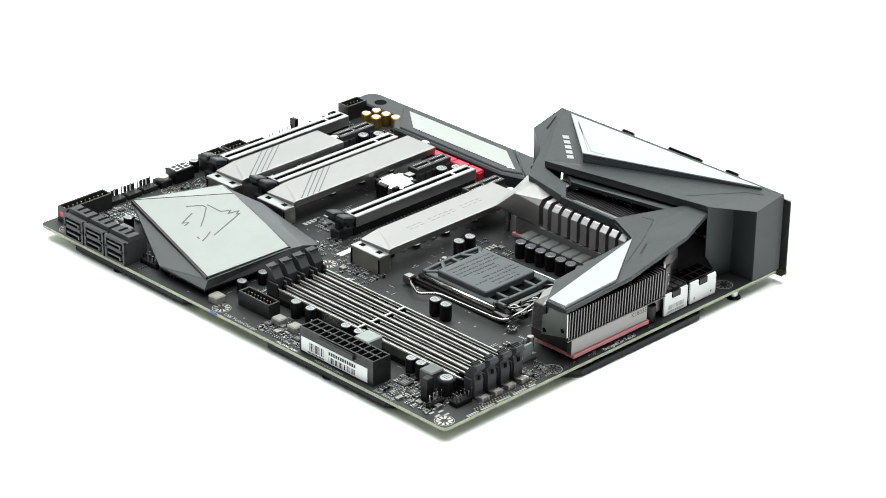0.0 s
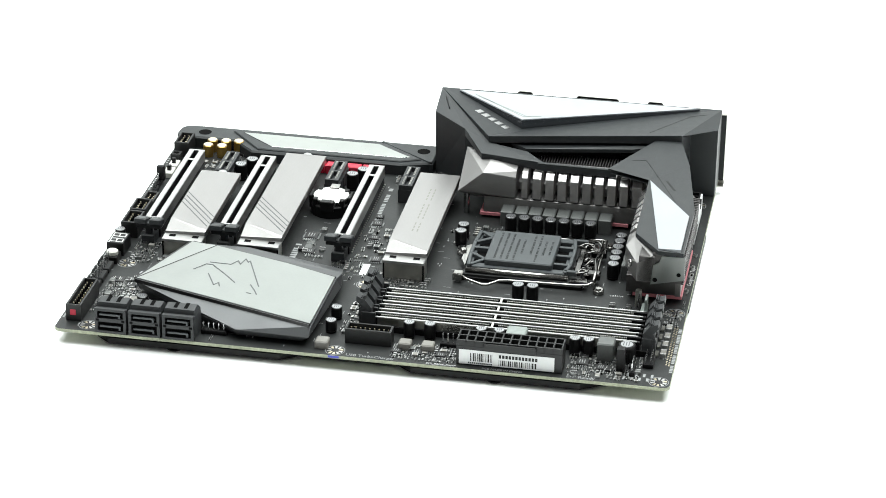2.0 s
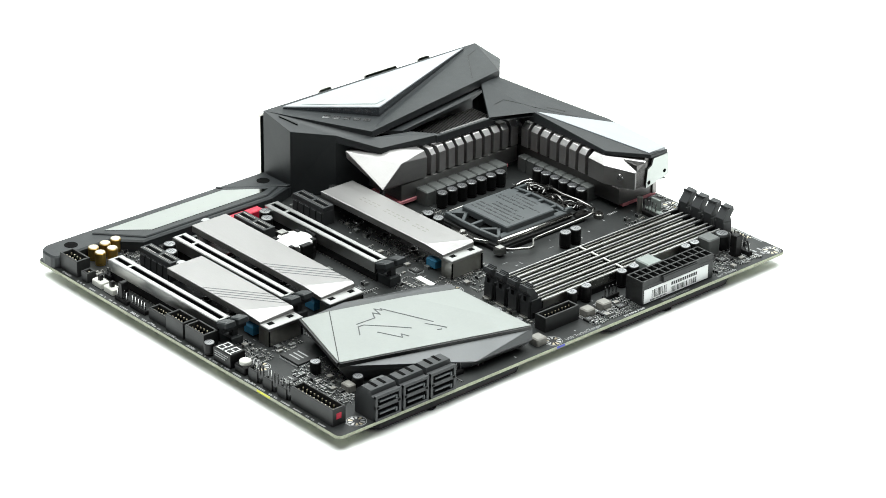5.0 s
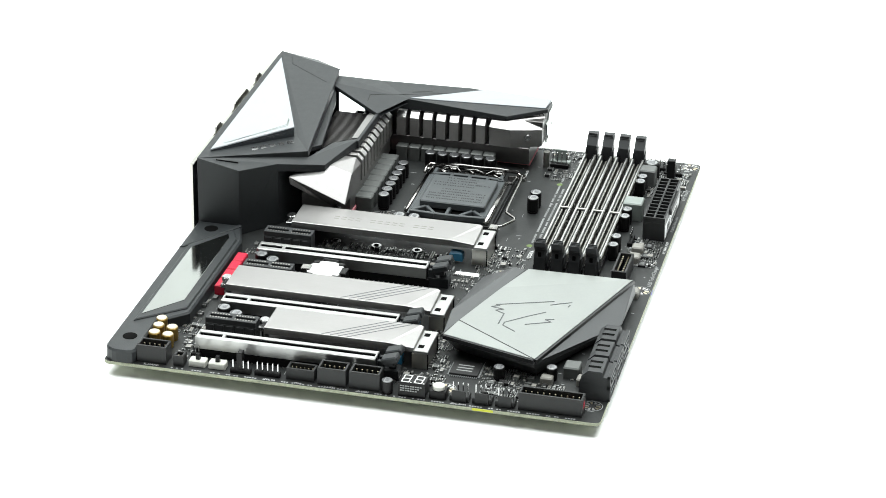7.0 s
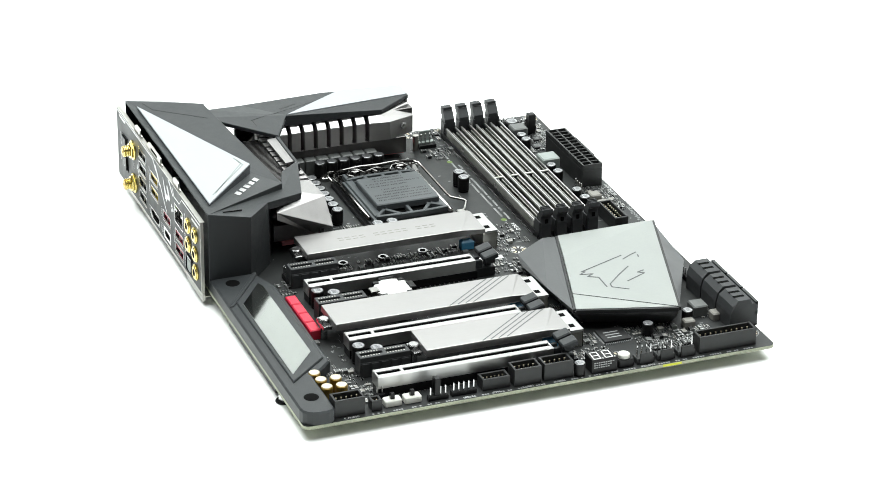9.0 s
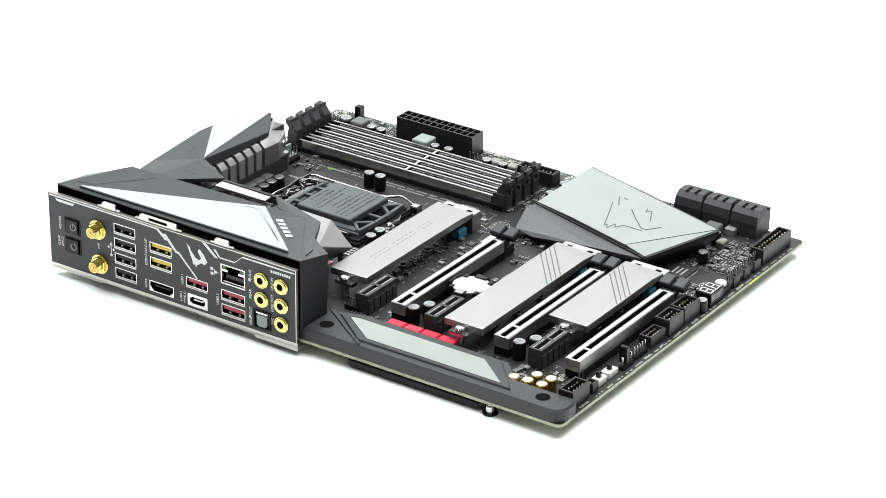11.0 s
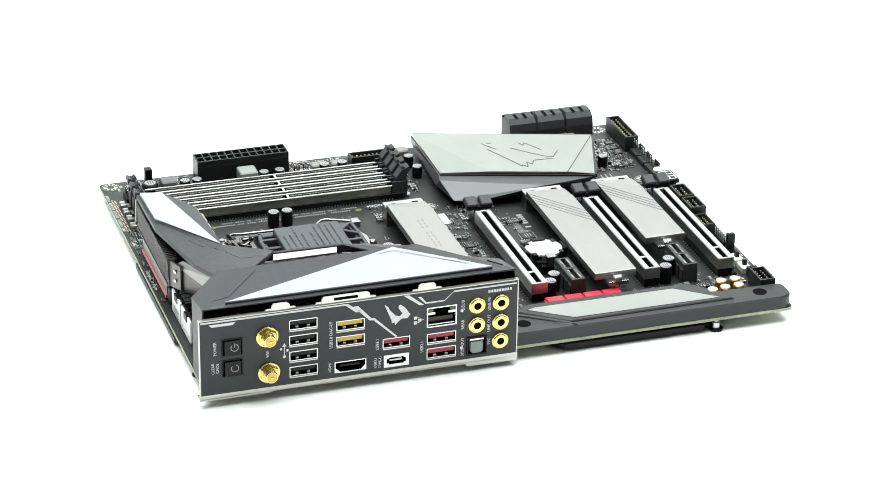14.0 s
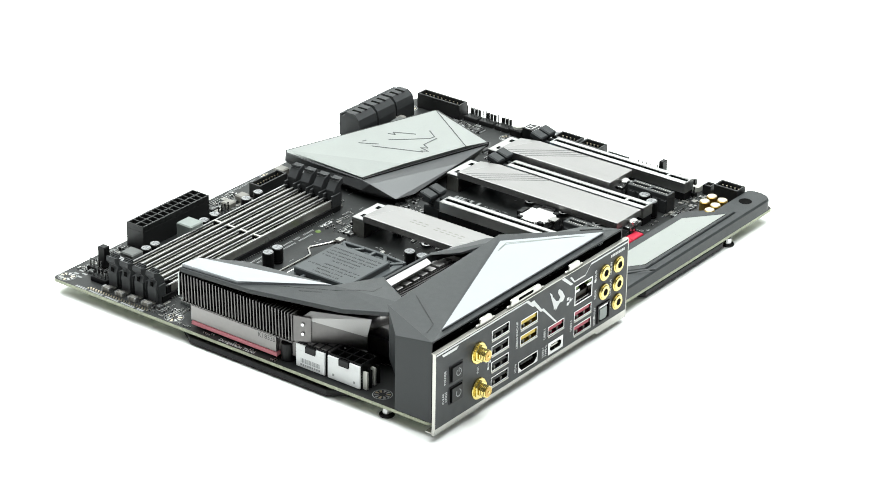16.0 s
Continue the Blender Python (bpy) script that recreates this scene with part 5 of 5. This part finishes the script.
# ---- drive data ports ----
def build_sata():
    bm = BM()
    x0, x1, y0, y1 = 229.5, 244.6, 21.6, 37.4
    prof = [(x0, 0.1), (243.2, 0.1), (243.2, 12.6), (241, 12.9), (240.4, 15.2), (233.6, 15.2), (230.6, 12.4), (x0, 8)]
    a = [bm.verts.new((x, y0 + (0.5 if z > 13 else 0), z)) for x, z in prof]
    b = [bm.verts.new((x, y1 - (0.5 if z > 13 else 0), z)) for x, z in prof]
    face(bm, a)
    face(bm, b[::-1])
    for i in range(8):
        face(bm, (a[i], b[i], b[(i + 1) % 8], a[(i + 1) % 8]))
    for z0, z1 in ((0.4, 1.6), (6.4, 8.4), (12.2, 13.6)):
        box(bm, 243.0, y0, z0, x1, y1, z1, 0.1)
    for ya, yb in ((y0, y0 + 1.4), (y1 - 1.4, y1)):
        box(bm, 243.0, ya, 0.4, x1 - 0.1, yb, 13.4, 0.1)
    sata = part("data_port", bm, M_PANEL, board, "black stacked double drive port")
    # Black sheets paint the shade of the two deep port openings.
    for z0, z1 in ((1.7, 6.3), (8.5, 12.1)):
        bm = BM()
        box(bm, 243.1, y0 + 1.5, z0, 243.3, y1 - 1.5, z1)
        part("opening_shade", bm, M_HOLE_SHADE, sata)
    bm = BM()
    for y in (y0 + 0.6, y1 - 2.2):
        box(bm, x1 - 0.05, y, 6.8, x1 + 0.02, y + 1.6, 8.0)
    part("latch_hole", bm, M_HOLE_SHADE, sata)
    for z in (3.6, 10.0):
        bm = BM()
        box(bm, 242.8, y0 + 2.6, z, x1 + 0.1, y1 - 3.0, z + 0.9, 0.1)
        box(bm, 242.8, y1 - 3.6, z - 1.2, x1 + 0.3, y1 - 2.8, z + 0.9, 0.1)
        part("tongue", bm, M_LID, sata)
    bm = BM()
    for y in (y0 + 4.4, y0 + 9.6):
        box(bm, 233, y, 15.2, 239, y + 1.9, 15.26)
    part("clip_slot", bm, M_HOLE_SHADE, sata)
    again(sata, 0, 17.1)
    again(sata, 0, 34.2)


build_sata()


# ---- pin headers, buttons and display along the bottom edge ----
def pin_rows(first, nx, ny, dx, dy):
    """Repeats the first pin of a header in nx by ny rows."""
    for i in range(nx):
        for j in range(ny):
            if i or j:
                again(first, i * dx, j * dy)


def shroud(x0, y0, x1, y1, h, nx, ny, label):
    bm = BM()
    frame_box(bm, x0, y0, 0.1, x1, y1, h, 1.1)
    ob = part("pin_header", bm, M_GREYBLACK, board, label)
    dx, dy = (x1 - x0) / (nx + 0.8), (y1 - y0) / (ny + 0.9)
    x, y = x0 + 0.9 * dx, y0 + 0.95 * dy
    bm = BM()
    # Lower shaft blackened to paint the shade inside the shroud; tip stays gold.
    box(bm, x - 0.32, y - 0.32, 1, x + 0.32, y + 0.32, h - 2.4, 0, mi=1)
    box(bm, x - 0.32, y - 0.32, h - 2.4, x + 0.32, y + 0.32, h - 1.2, 0.12)
    pin_rows(part("pin", bm, [M_GOLDLID, M_HOLE_SHADE], ob), nx, ny, dx, dy)
    return ob


def bare(x0, y0, nx, ny, h=7.5, pitch=2.54, base=2.4):
    bm = BM()
    box(bm, x0, y0, 0.1, x0 + nx * pitch, y0 + ny * pitch, base, 0.3)
    ob = part("pin_header", bm, M_BLACK, board, "black header with bare upright pins")
    bm = BM()
    x, y = x0 + 0.5 * pitch, y0 + 0.5 * pitch
    box(bm, x - 0.3, y - 0.3, base, x + 0.3, y + 0.3, h, 0.15)
    pin_rows(part("pin", bm, M_STEEL, ob), nx, ny, pitch, pitch)
    return ob


shroud(16.2, 3.4, 31.1, 11.6, 9, 5, 2, "black shrouded audio header")
shroud(90.8, 4.6, 104.7, 11.6, 6, 6, 2, "black shrouded header")
shroud(106.6, 3.4, 120.5, 12.2, 9, 5, 2, "black shrouded port header")
shroud(122.1, 3.6, 137.1, 12.4, 9, 5, 2, "black shrouded port header")
shroud(204.2, 3.8, 234.8, 11.6, 9, 10, 2, "long black shrouded port header")
for k, mm in enumerate((M_GREEN, M_YEL, M_RED, M_WHITE)):
    bm = BM()
    box(bm, 222 + k * 2.6, 5.2, 1.15, 224.2 + k * 2.6, 10.2, 1.4)
    part("colour_pad", bm, mm, board)
bm = BM()
box(bm, 234.82, 6, 3.4, 234.9, 9, 6.4)
part("red_dot", bm, M_RED, board)
shroud(222.4, 144, 230, 167, 8, 2, 9, "black shrouded port header at the front edge")
shroud(34.6, 3.6, 39.7, 9, 5.5, 2, 2, "small black shrouded header")
bare(63, 3.8, 4, 1, 6.8)
bare(75, 4.4, 5, 1, 6.8)
bare(222.4, 190.4, 1, 4)
bare(40, 14, 2, 1, 6)
bare(162.8, 279.4, 4, 1, 9.0)
bm = BM()
box(bm, 162.4, 282.2, 0.1, 173.4, 285.4, 3.0, 0.3)
box(bm, 164.6, 284.2, 3.0, 171.2, 285.4, 9.2, 0.3)
part("header_guide", bm, M_PALE, board, "pale grey fan header guide")
bare(232.4, 72.6, 1, 5, 6)
bare(226, 284.6, 4, 1, 7)
bare(216, 290, 4, 2, 6)
bare(39, 142, 1, 5, 7, 2.0)
bm = BM()
box(bm, 66.4, 4.0, 2.6, 69, 8.2, 11, 0.3)
part("jumper", bm, M_BLACK, board, "black jumper cap")
bm = BM()
box(bm, 228.6, 278, 0.2, 233, 282, 12.4, 0.3)
part("jumper", bm, M_BLACK, board, "black jumper cap")
for x0 in (41.8, 51.7):
    bm = BM()
    prism(bm, rect(x0, 4.8, x0 + 8.4, 10.0, 0.6, 2), 0.2, 3.3, 0.4)
    sw = part("switch", bm, M_WHITE, board, "small white slide switch")
    bm = BM()
    box(bm, x0 + 3.2, 6.4, 3.3, x0 + 5.2, 8.4, 6.2, 0.2)
    part("slider", bm, M_BLACK, sw)
bm = BM()
prism(bm, rect(161, 3.4, 169.4, 10.8, 1), 0.2, 4, 0.4, mi=0)
cyl(bm, 165.2, 7.2, 4, 6, 3.0, 22, 0.4, mi=1)
part("push_button", bm, [M_BLACK, M_WHITE], board, "small white round push button")
for x0 in (171, 182, 193):
    bm = BM()
    box(bm, x0, 4.2, 0.1, x0 + 9.4, 9.6, 2.8, 0.3)
    box(bm, x0 + 1.4, 3.4, 0.1, x0 + 8, 4.3, 6.0, 0.2)
    hd = part("fan_header", bm, M_GREYBLACK, board, "dark four-pin fan header")
    bm = BM()
    box(bm, x0 + 0.95, 6.95, 2.8, x0 + 1.4, 7.4, 8.8, 0.1)
    pin_rows(part("pin", bm, M_STEEL, hd), 4, 1, 2.4, 0)


def build_display():
    bm = BM()
    box(bm, 146.4, 2.4, 0.2, 159.6, 11.4, 7.4, 0.3)
    d = part("segment_display", bm, M_BLACK, board, "black two-digit segment display")
    for x0 in (147.4, 153.6):
        bm = BM()
        s = 0.55
        for dx, dy, w, h in ((0, 0, 4, s), (0, 3.3, 4, s), (0, 6.6, 4, s), (0, 0.5, s, 2.9), (0, 3.8, s, 2.9), (3.5, 0.5, s, 2.9), (3.5, 3.8, s, 2.9)):
            xx, yy = x0 + dx + 0.0, 3.3 + dy
            box(bm, xx + yy * 0.06, yy, 7.4, xx + w + yy * 0.06, yy + h, 7.46)
        cyl(bm, x0 + 5.0, 3.5, 7.4, 7.46, 0.4, 10)
        part("digit", bm, M_SEG, d)
    bm = BM()
    for k in range(3):
        for j in range(9 - k):
            box(bm, 147.4 + j * 1.2, 2.34, 5.4 - k * 1.2, 148.3 + j * 1.2, 2.4, 6.0 - k * 1.2)
    part("print_bar", bm, M_GREYINK, d)


build_display()

# red line of small blocks by the audio cover
red = None
for k in range(4):
    if red is None:
        bm = BM()
        box(bm, 30.6, 81, 0.2, 36, 90.4, 5.4, 0.5)
        box(bm, 32, 90.4, 0.2, 35, 91.2, 4.4, 0.2)
        red = part("red_block", bm, M_RED, board, "glossy red plastic block")
    else:
        again(red, 0, 10.1 * k)

# coin cell
bm = BM()
cyl(bm, 82.2, 104.6, 0.1, 6.6, 11.0, 36, 0.5)
box(bm, 70, 99, 0.1, 75, 110, 5.2, 0.4)
hold = part("battery_holder", bm, M_BLACK, board, "tall black coin cell holder")
bm = BM()
cyl(bm, 82.2, 104.6, 6.6, 9.6, 10.0, 44, 0.5)
part("coin_cell", bm, M_CELL, hold, "bright steel coin cell")
for k, (x, y) in enumerate(((75.6, 97.4), (88.8, 97.4), (75.6, 111.8), (88.8, 111.8))):
    bm = BM()
    prism(bm, rect(x - 1.6, y - 1.2, x + 1.6, y + 1.2, 0.5, 2), 5.6, 10.0, 0.3)
    part("holder_claw", bm, M_BLACK, hold)
for x, y in ((82.2, 94.0), (82.2, 115.2)):
    bm = BM()
    box(bm, x - 4, y - 0.7, 3, x + 4, y + 0.7, 10.2, 0.3)
    part("holder_wall", bm, M_BLACK, hold)
bm = BM()
box(bm, 69.6, 102, 4.4, 74.4, 107, 10.2, 0.3)
part("clip", bm, M_SHINE, hold)
bm = BM()
box(bm, 90.2, 101, 4.4, 93.6, 108, 10.1, 0.3)
part("clip", bm, M_BLACK, hold)


# ---- chips ----
def chip(x0, y0, x1, y1, h=1.3, legs=0):
    bm = BM()
    box(bm, x0, y0, 0.1, x1, y1, h, 0.12)
    c = part("chip", bm, M_CHIP, board, "small black chip")
    bm = BM()
    if legs:
        n = int((y1 - y0) / 1.0)
        for i in range(n):
            y = y0 + (i + 0.3) * (y1 - y0) / n
            box(bm, x0 - 0.9, y, 0, x0, y + 0.4, 0.5)
            box(bm, x1, y, 0, x1 + 0.9, y + 0.4, 0.5)
        if legs > 1:
            n = int((x1 - x0) / 1.0)
            for i in range(n):
                x = x0 + (i + 0.3) * (x1 - x0) / n
                box(bm, x, y0 - 0.9, 0, x + 0.4, y0, 0.5)
                box(bm, x, y1, 0, x + 0.4, y1 + 0.9, 0.5)
    for k in range(3):
        box(bm, x0 + (x1 - x0) * 0.2, y0 + (y1 - y0) * (0.25 + 0.2 * k), h, x0 + (x1 - x0) * 0.75, y0 + (y1 - y0) * (0.31 + 0.2 * k), h + 0.03)
    part("leg", bm, M_GREYINK, c)


for a in ((165, 28.5, 179, 41.5, 1.5, 2), (215, 14, 219, 19, 1.2, 1), (208, 14, 212, 19, 1.2, 1), (201, 14, 205, 19, 1.2, 1), (184, 14, 190, 20, 1.2, 1), (92, 130, 97, 135, 1.2, 2),
          (110, 132, 114, 137, 1.2, 1), (232, 190, 236, 195, 1.2, 1), (232, 168, 236, 173, 1.2, 1), (232, 178, 236, 183, 1.2, 1), (224, 258, 230, 264, 1.2, 1), (228, 268, 233, 273, 1.2, 1),
          (112, 98, 119, 105, 1.0, 2), (132, 102, 137, 107, 1.0, 1), (176, 294, 180, 298, 1.2, 1), (60, 140, 64, 145, 1.2, 1), (134, 138, 140, 143, 1.2, 2), (84, 130, 88, 134, 1.2, 1)):
    chip(*a)


# ---- small soldered parts, in clusters ----
TAKEN = set()


def smd_field(name, x0, y0, x1, y1, count, seed):
    """Rows of alike small parts on the board, none on top of another."""
    rnd = random.Random(seed)
    bm = BM()
    made, tries = 0, 0
    while made < count and tries < count * 6:
        tries += 1
        w, l = rnd.choice(((0.55, 1.1), (0.55, 1.1), (0.8, 1.6), (0.8, 1.6), (0.8, 1.6), (1.25, 2.0), (1.6, 3.2), (2.3, 3.2), (2.8, 2.9)))
        across = rnd.random() < 0.5
        n = rnd.choice((1, 2, 3, 4, 4, 6)) if w < 2 else 1
        x, y = rnd.uniform(x0, x1), rnd.uniform(y0, y1)
        h = 0.45 * w + 0.25
        mi = rnd.choice((0, 0, 1, 2))
        step = w + rnd.choice((0.35, 0.5, 0.9))
        for k in range(n):
            px, py = (x, y + k * step) if across else (x + k * step, y)
            dx, dy = (l, w) if across else (w, l)
            if px + dx > x1 + 1 or py + dy > y1 + 1:
                break
            cells = {(int((px + i * dx / 3) / 0.6), int((py + j * dy / 3) / 0.6)) for i in range(4) for j in range(4)}
            if cells & TAKEN:
                break
            TAKEN.update(cells)
            e = l * (0.26 if w < 2 else 0.12)
            if across:
                box(bm, px, py, 0, px + e, py + w, h, 0, 3)
                box(bm, px + e, py + 0.04, 0, px + l - e, py + w - 0.04, h + 0.03, 0, mi)
                box(bm, px + l - e, py, 0, px + l, py + w, h, 0, 3)
            else:
                box(bm, px, py, 0, px + w, py + e, h, 0, 3)
                box(bm, px + 0.04, py + e, 0, px + w - 0.04, py + l - e, h + 0.03, 0, mi)
                box(bm, px, py + l - e, 0, px + w, py + l, h, 0, 3)
            made += 1
    part(name, bm, [M_CHIP, M_TAN, M_CHOKE, M_SOLDER], board, "tiny soldered resistors and capacitors", kind="stuff")


for i, f in enumerate(((224, 168, 240, 200, 170), (218, 254, 240, 276, 130), (216, 274, 240, 289, 80), (184, 12, 222, 30, 190), (222, 50, 240, 122, 20), (96, 128, 136, 145, 60), (140, 14, 164, 26, 60),
                        (32, 12, 42, 36, 40), (144, 54, 158, 70, 40), (96, 96, 140, 114, 16), (84, 172, 100, 198, 30), (162, 262, 180, 276, 40), (150, 105, 162, 146, 45), (152, 146, 176, 172, 70),
                        (30, 130, 40, 146, 20), (70, 60, 130, 68, 20), (28, 40, 40, 80, 20), (155, 26, 162, 46, 20), (180, 22, 205, 40, 80), (96, 301, 160, 303, 16), (182, 138, 220, 148, 50),
                        (100, 176, 112, 182, 15), (164, 288, 180, 302, 40), (60, 146, 140, 156, 90), (150, 52, 164, 76, 40), (20, 36, 40, 46, 30), (222, 38, 230, 48, 20), (138, 118, 158, 134, 36))):
    smd_field("soldered_component", *f, 100 + i)

# tall ceramic parts and plated holes behind the memory latches
for k in range(4):
    bm = BM()
    x = 182.0 + 8.95 * k
    box(bm, x, 297.0, 0.05, x + 1.1, 299.8, 2.5, 0.15, mi=1)
    box(bm, x + 1.1, 297.1, 0.05, x + 4.1, 299.7, 2.4, 0.15)
    box(bm, x + 4.1, 297.0, 0.05, x + 5.2, 299.8, 2.5, 0.15, mi=1)
    part("ceramic_capacitor", bm, [M_TAN, M_SOLDER], board, "tan ceramic block capacitor")
bm = BM()
for i in range(24):
    for j in range(2):
        cyl(bm, 180 + i * 1.75 + (j % 2) * 0.8, 300.9 + j * 1.3, 0.02, 0.12, 0.46, 8)
part("plated_hole", bm, M_GOLDLID, pcb, kind="stuff")


# ---- print on the board ----
def silk_bars(x, y, n, step, w, h, along="y", parent=None):
    bm = BM()
    rnd = random.Random(int(x * 7 + y))
    for k in range(n):
        if rnd.random() < 0.12:
            continue
        if along == "y":
            box(bm, x, y + k * step, 0.02, x + h, y + k * step + w, 0.07)
        else:
            box(bm, x + k * step, y, 0.02, x + k * step + w, y + h, 0.07)
    part("print_bar", bm, M_GREYINK, pcb)


words("lettering", "USB TurboCharger", 2.2, flat(241.6, 159, 0.03, 90), M_GREYINK, pcb, 0.02)
words("lettering", "PCB MADE IN CHINA", 1.5, flat(242.2, 224, 0.03, 90), M_GREYINK, pcb, 0.02)
words("lettering", "ErP Ready", 2.4, flat(241.6, 262, 0.03, 90), M_GREYINK, pcb, 0.02)
words("lettering", "SYS_FAN4_PUMP", 1.4, flat(242.4, 194, 0.03, 90), M_INK, pcb, 0.02)
words("lettering", "DDR4", 2.4, flat(175.4, 168, 0.03, 90), M_INK, pcb, 0.02)
words("lettering", "Designed in Taipei", 2.2, flat(121, 302.8, 0.03, 180), M_INK, pcb, 0.02)
words("lettering", "F_AUDIO", 1.3, flat(24, 1.8, 0.03, 0), M_INK, pcb, 0.02)
words("lettering", "LED_C1", 1.3, flat(83, 1.8, 0.03, 0), M_INK, pcb, 0.02)
words("lettering", "TPM", 1.3, flat(97, 1.8, 0.03, 0), M_INK, pcb, 0.02)
words("lettering", "F_USB2", 1.3, flat(113, 1.8, 0.03, 0), M_INK, pcb, 0.02)
words("lettering", "F_USB1", 1.3, flat(129.6, 1.8, 0.03, 0), M_INK, pcb, 0.02)
words("lettering", "SYS_FAN", 1.3, flat(176, 1.8, 0.03, 0), M_INK, pcb, 0.02)
words("lettering", "LGA1151", 1.3, flat(152, 268, 0.03, 90), M_INK, pcb, 0.02)
silk_bars(32, 130.2, 1, 1, 1, 1)
silk_bars(46, 129.6, 30, 2.0, 1.3, 2.2, "x")
silk_bars(126, 95.4, 7, 2.5, 1.7, 3.2, "x")
silk_bars(172.6, 176, 80, 1.25, 0.7, 1.1)
silk_bars(175.4, 178, 60, 1.25, 0.7, 1.1)
for k in range(14):
    silk_bars(232 + (k % 2) * 4, 276 + k * 1.9, 1, 1, 1.2, 3.0)
bm = BM()
for k in range(30):
    if k % 7 != 3:
        box(bm, 182 + k * 1.55, 303.0, 0.02, 183.1 + k * 1.55, 304.6, 0.07)
part("print_bar", bm, M_GREYINK, pcb)
rnd = random.Random(11)
bm = BM()
for _ in range(420):
    x, y = rnd.uniform(20, 240), rnd.uniform(4, 300)
    if x < 40 and y > 145:
        continue
    w, l = rnd.choice(((0.5, 1.6), (1.6, 0.5), (0.4, 0.4), (0.25, 3.4), (3.4, 0.25), (0.9, 0.6)))
    box(bm, x, y, 0.01, x + w, y + l, 0.05)
part("silkscreen_mark", bm, M_GREYINK, pcb, kind="stuff")
for k in range(22):
    silk_bars(34 + k * 9.2, 0.9, 5, 1.3, 0.9, 1.0, "x")
bm = BM()
for k in range(5):
    box(bm, 110 + k * 5, 100.6, 0.02, 114.6 + k * 5, 104.4, 0.06)
part("solder_pad", bm, M_CHOKE, pcb)
bm = BM()
box(bm, 142.5, 135, 0.05, 155, 138.6, 0.15)
lab = part("sticker", bm, M_LABEL, pcb, "small white sticker")
for x, y in ((172.6, 178), (172.6, 258), (114, 276)):
    bm = BM()
    prism(bm, ring(x, y, 1.6, 14), 0.02, 0.08)
    part("test_pad", bm, M_GREEN, pcb)


bm = BM()
box(bm, 183, -0.06, -1.3, 193, 0.05, -0.1)
part("yellow_mark", bm, M_MARK, pcb, "yellow marker stroke on the edge")
bm = BM()
box(bm, 243.95, 138.6, -1.3, 244.06, 144, -0.1)
part("blue_mark", bm, M_INKBLUE, pcb, "blue marker stroke on the edge")


# ---- the turn ----
def motions():
    rows = []
    for k in range(33):
        t = k * 0.5
        rows.append((t, pose(0, 0, 0, 0, 0, SPIN0 + SPIN * t)))
    walk(board, rows)


motions()
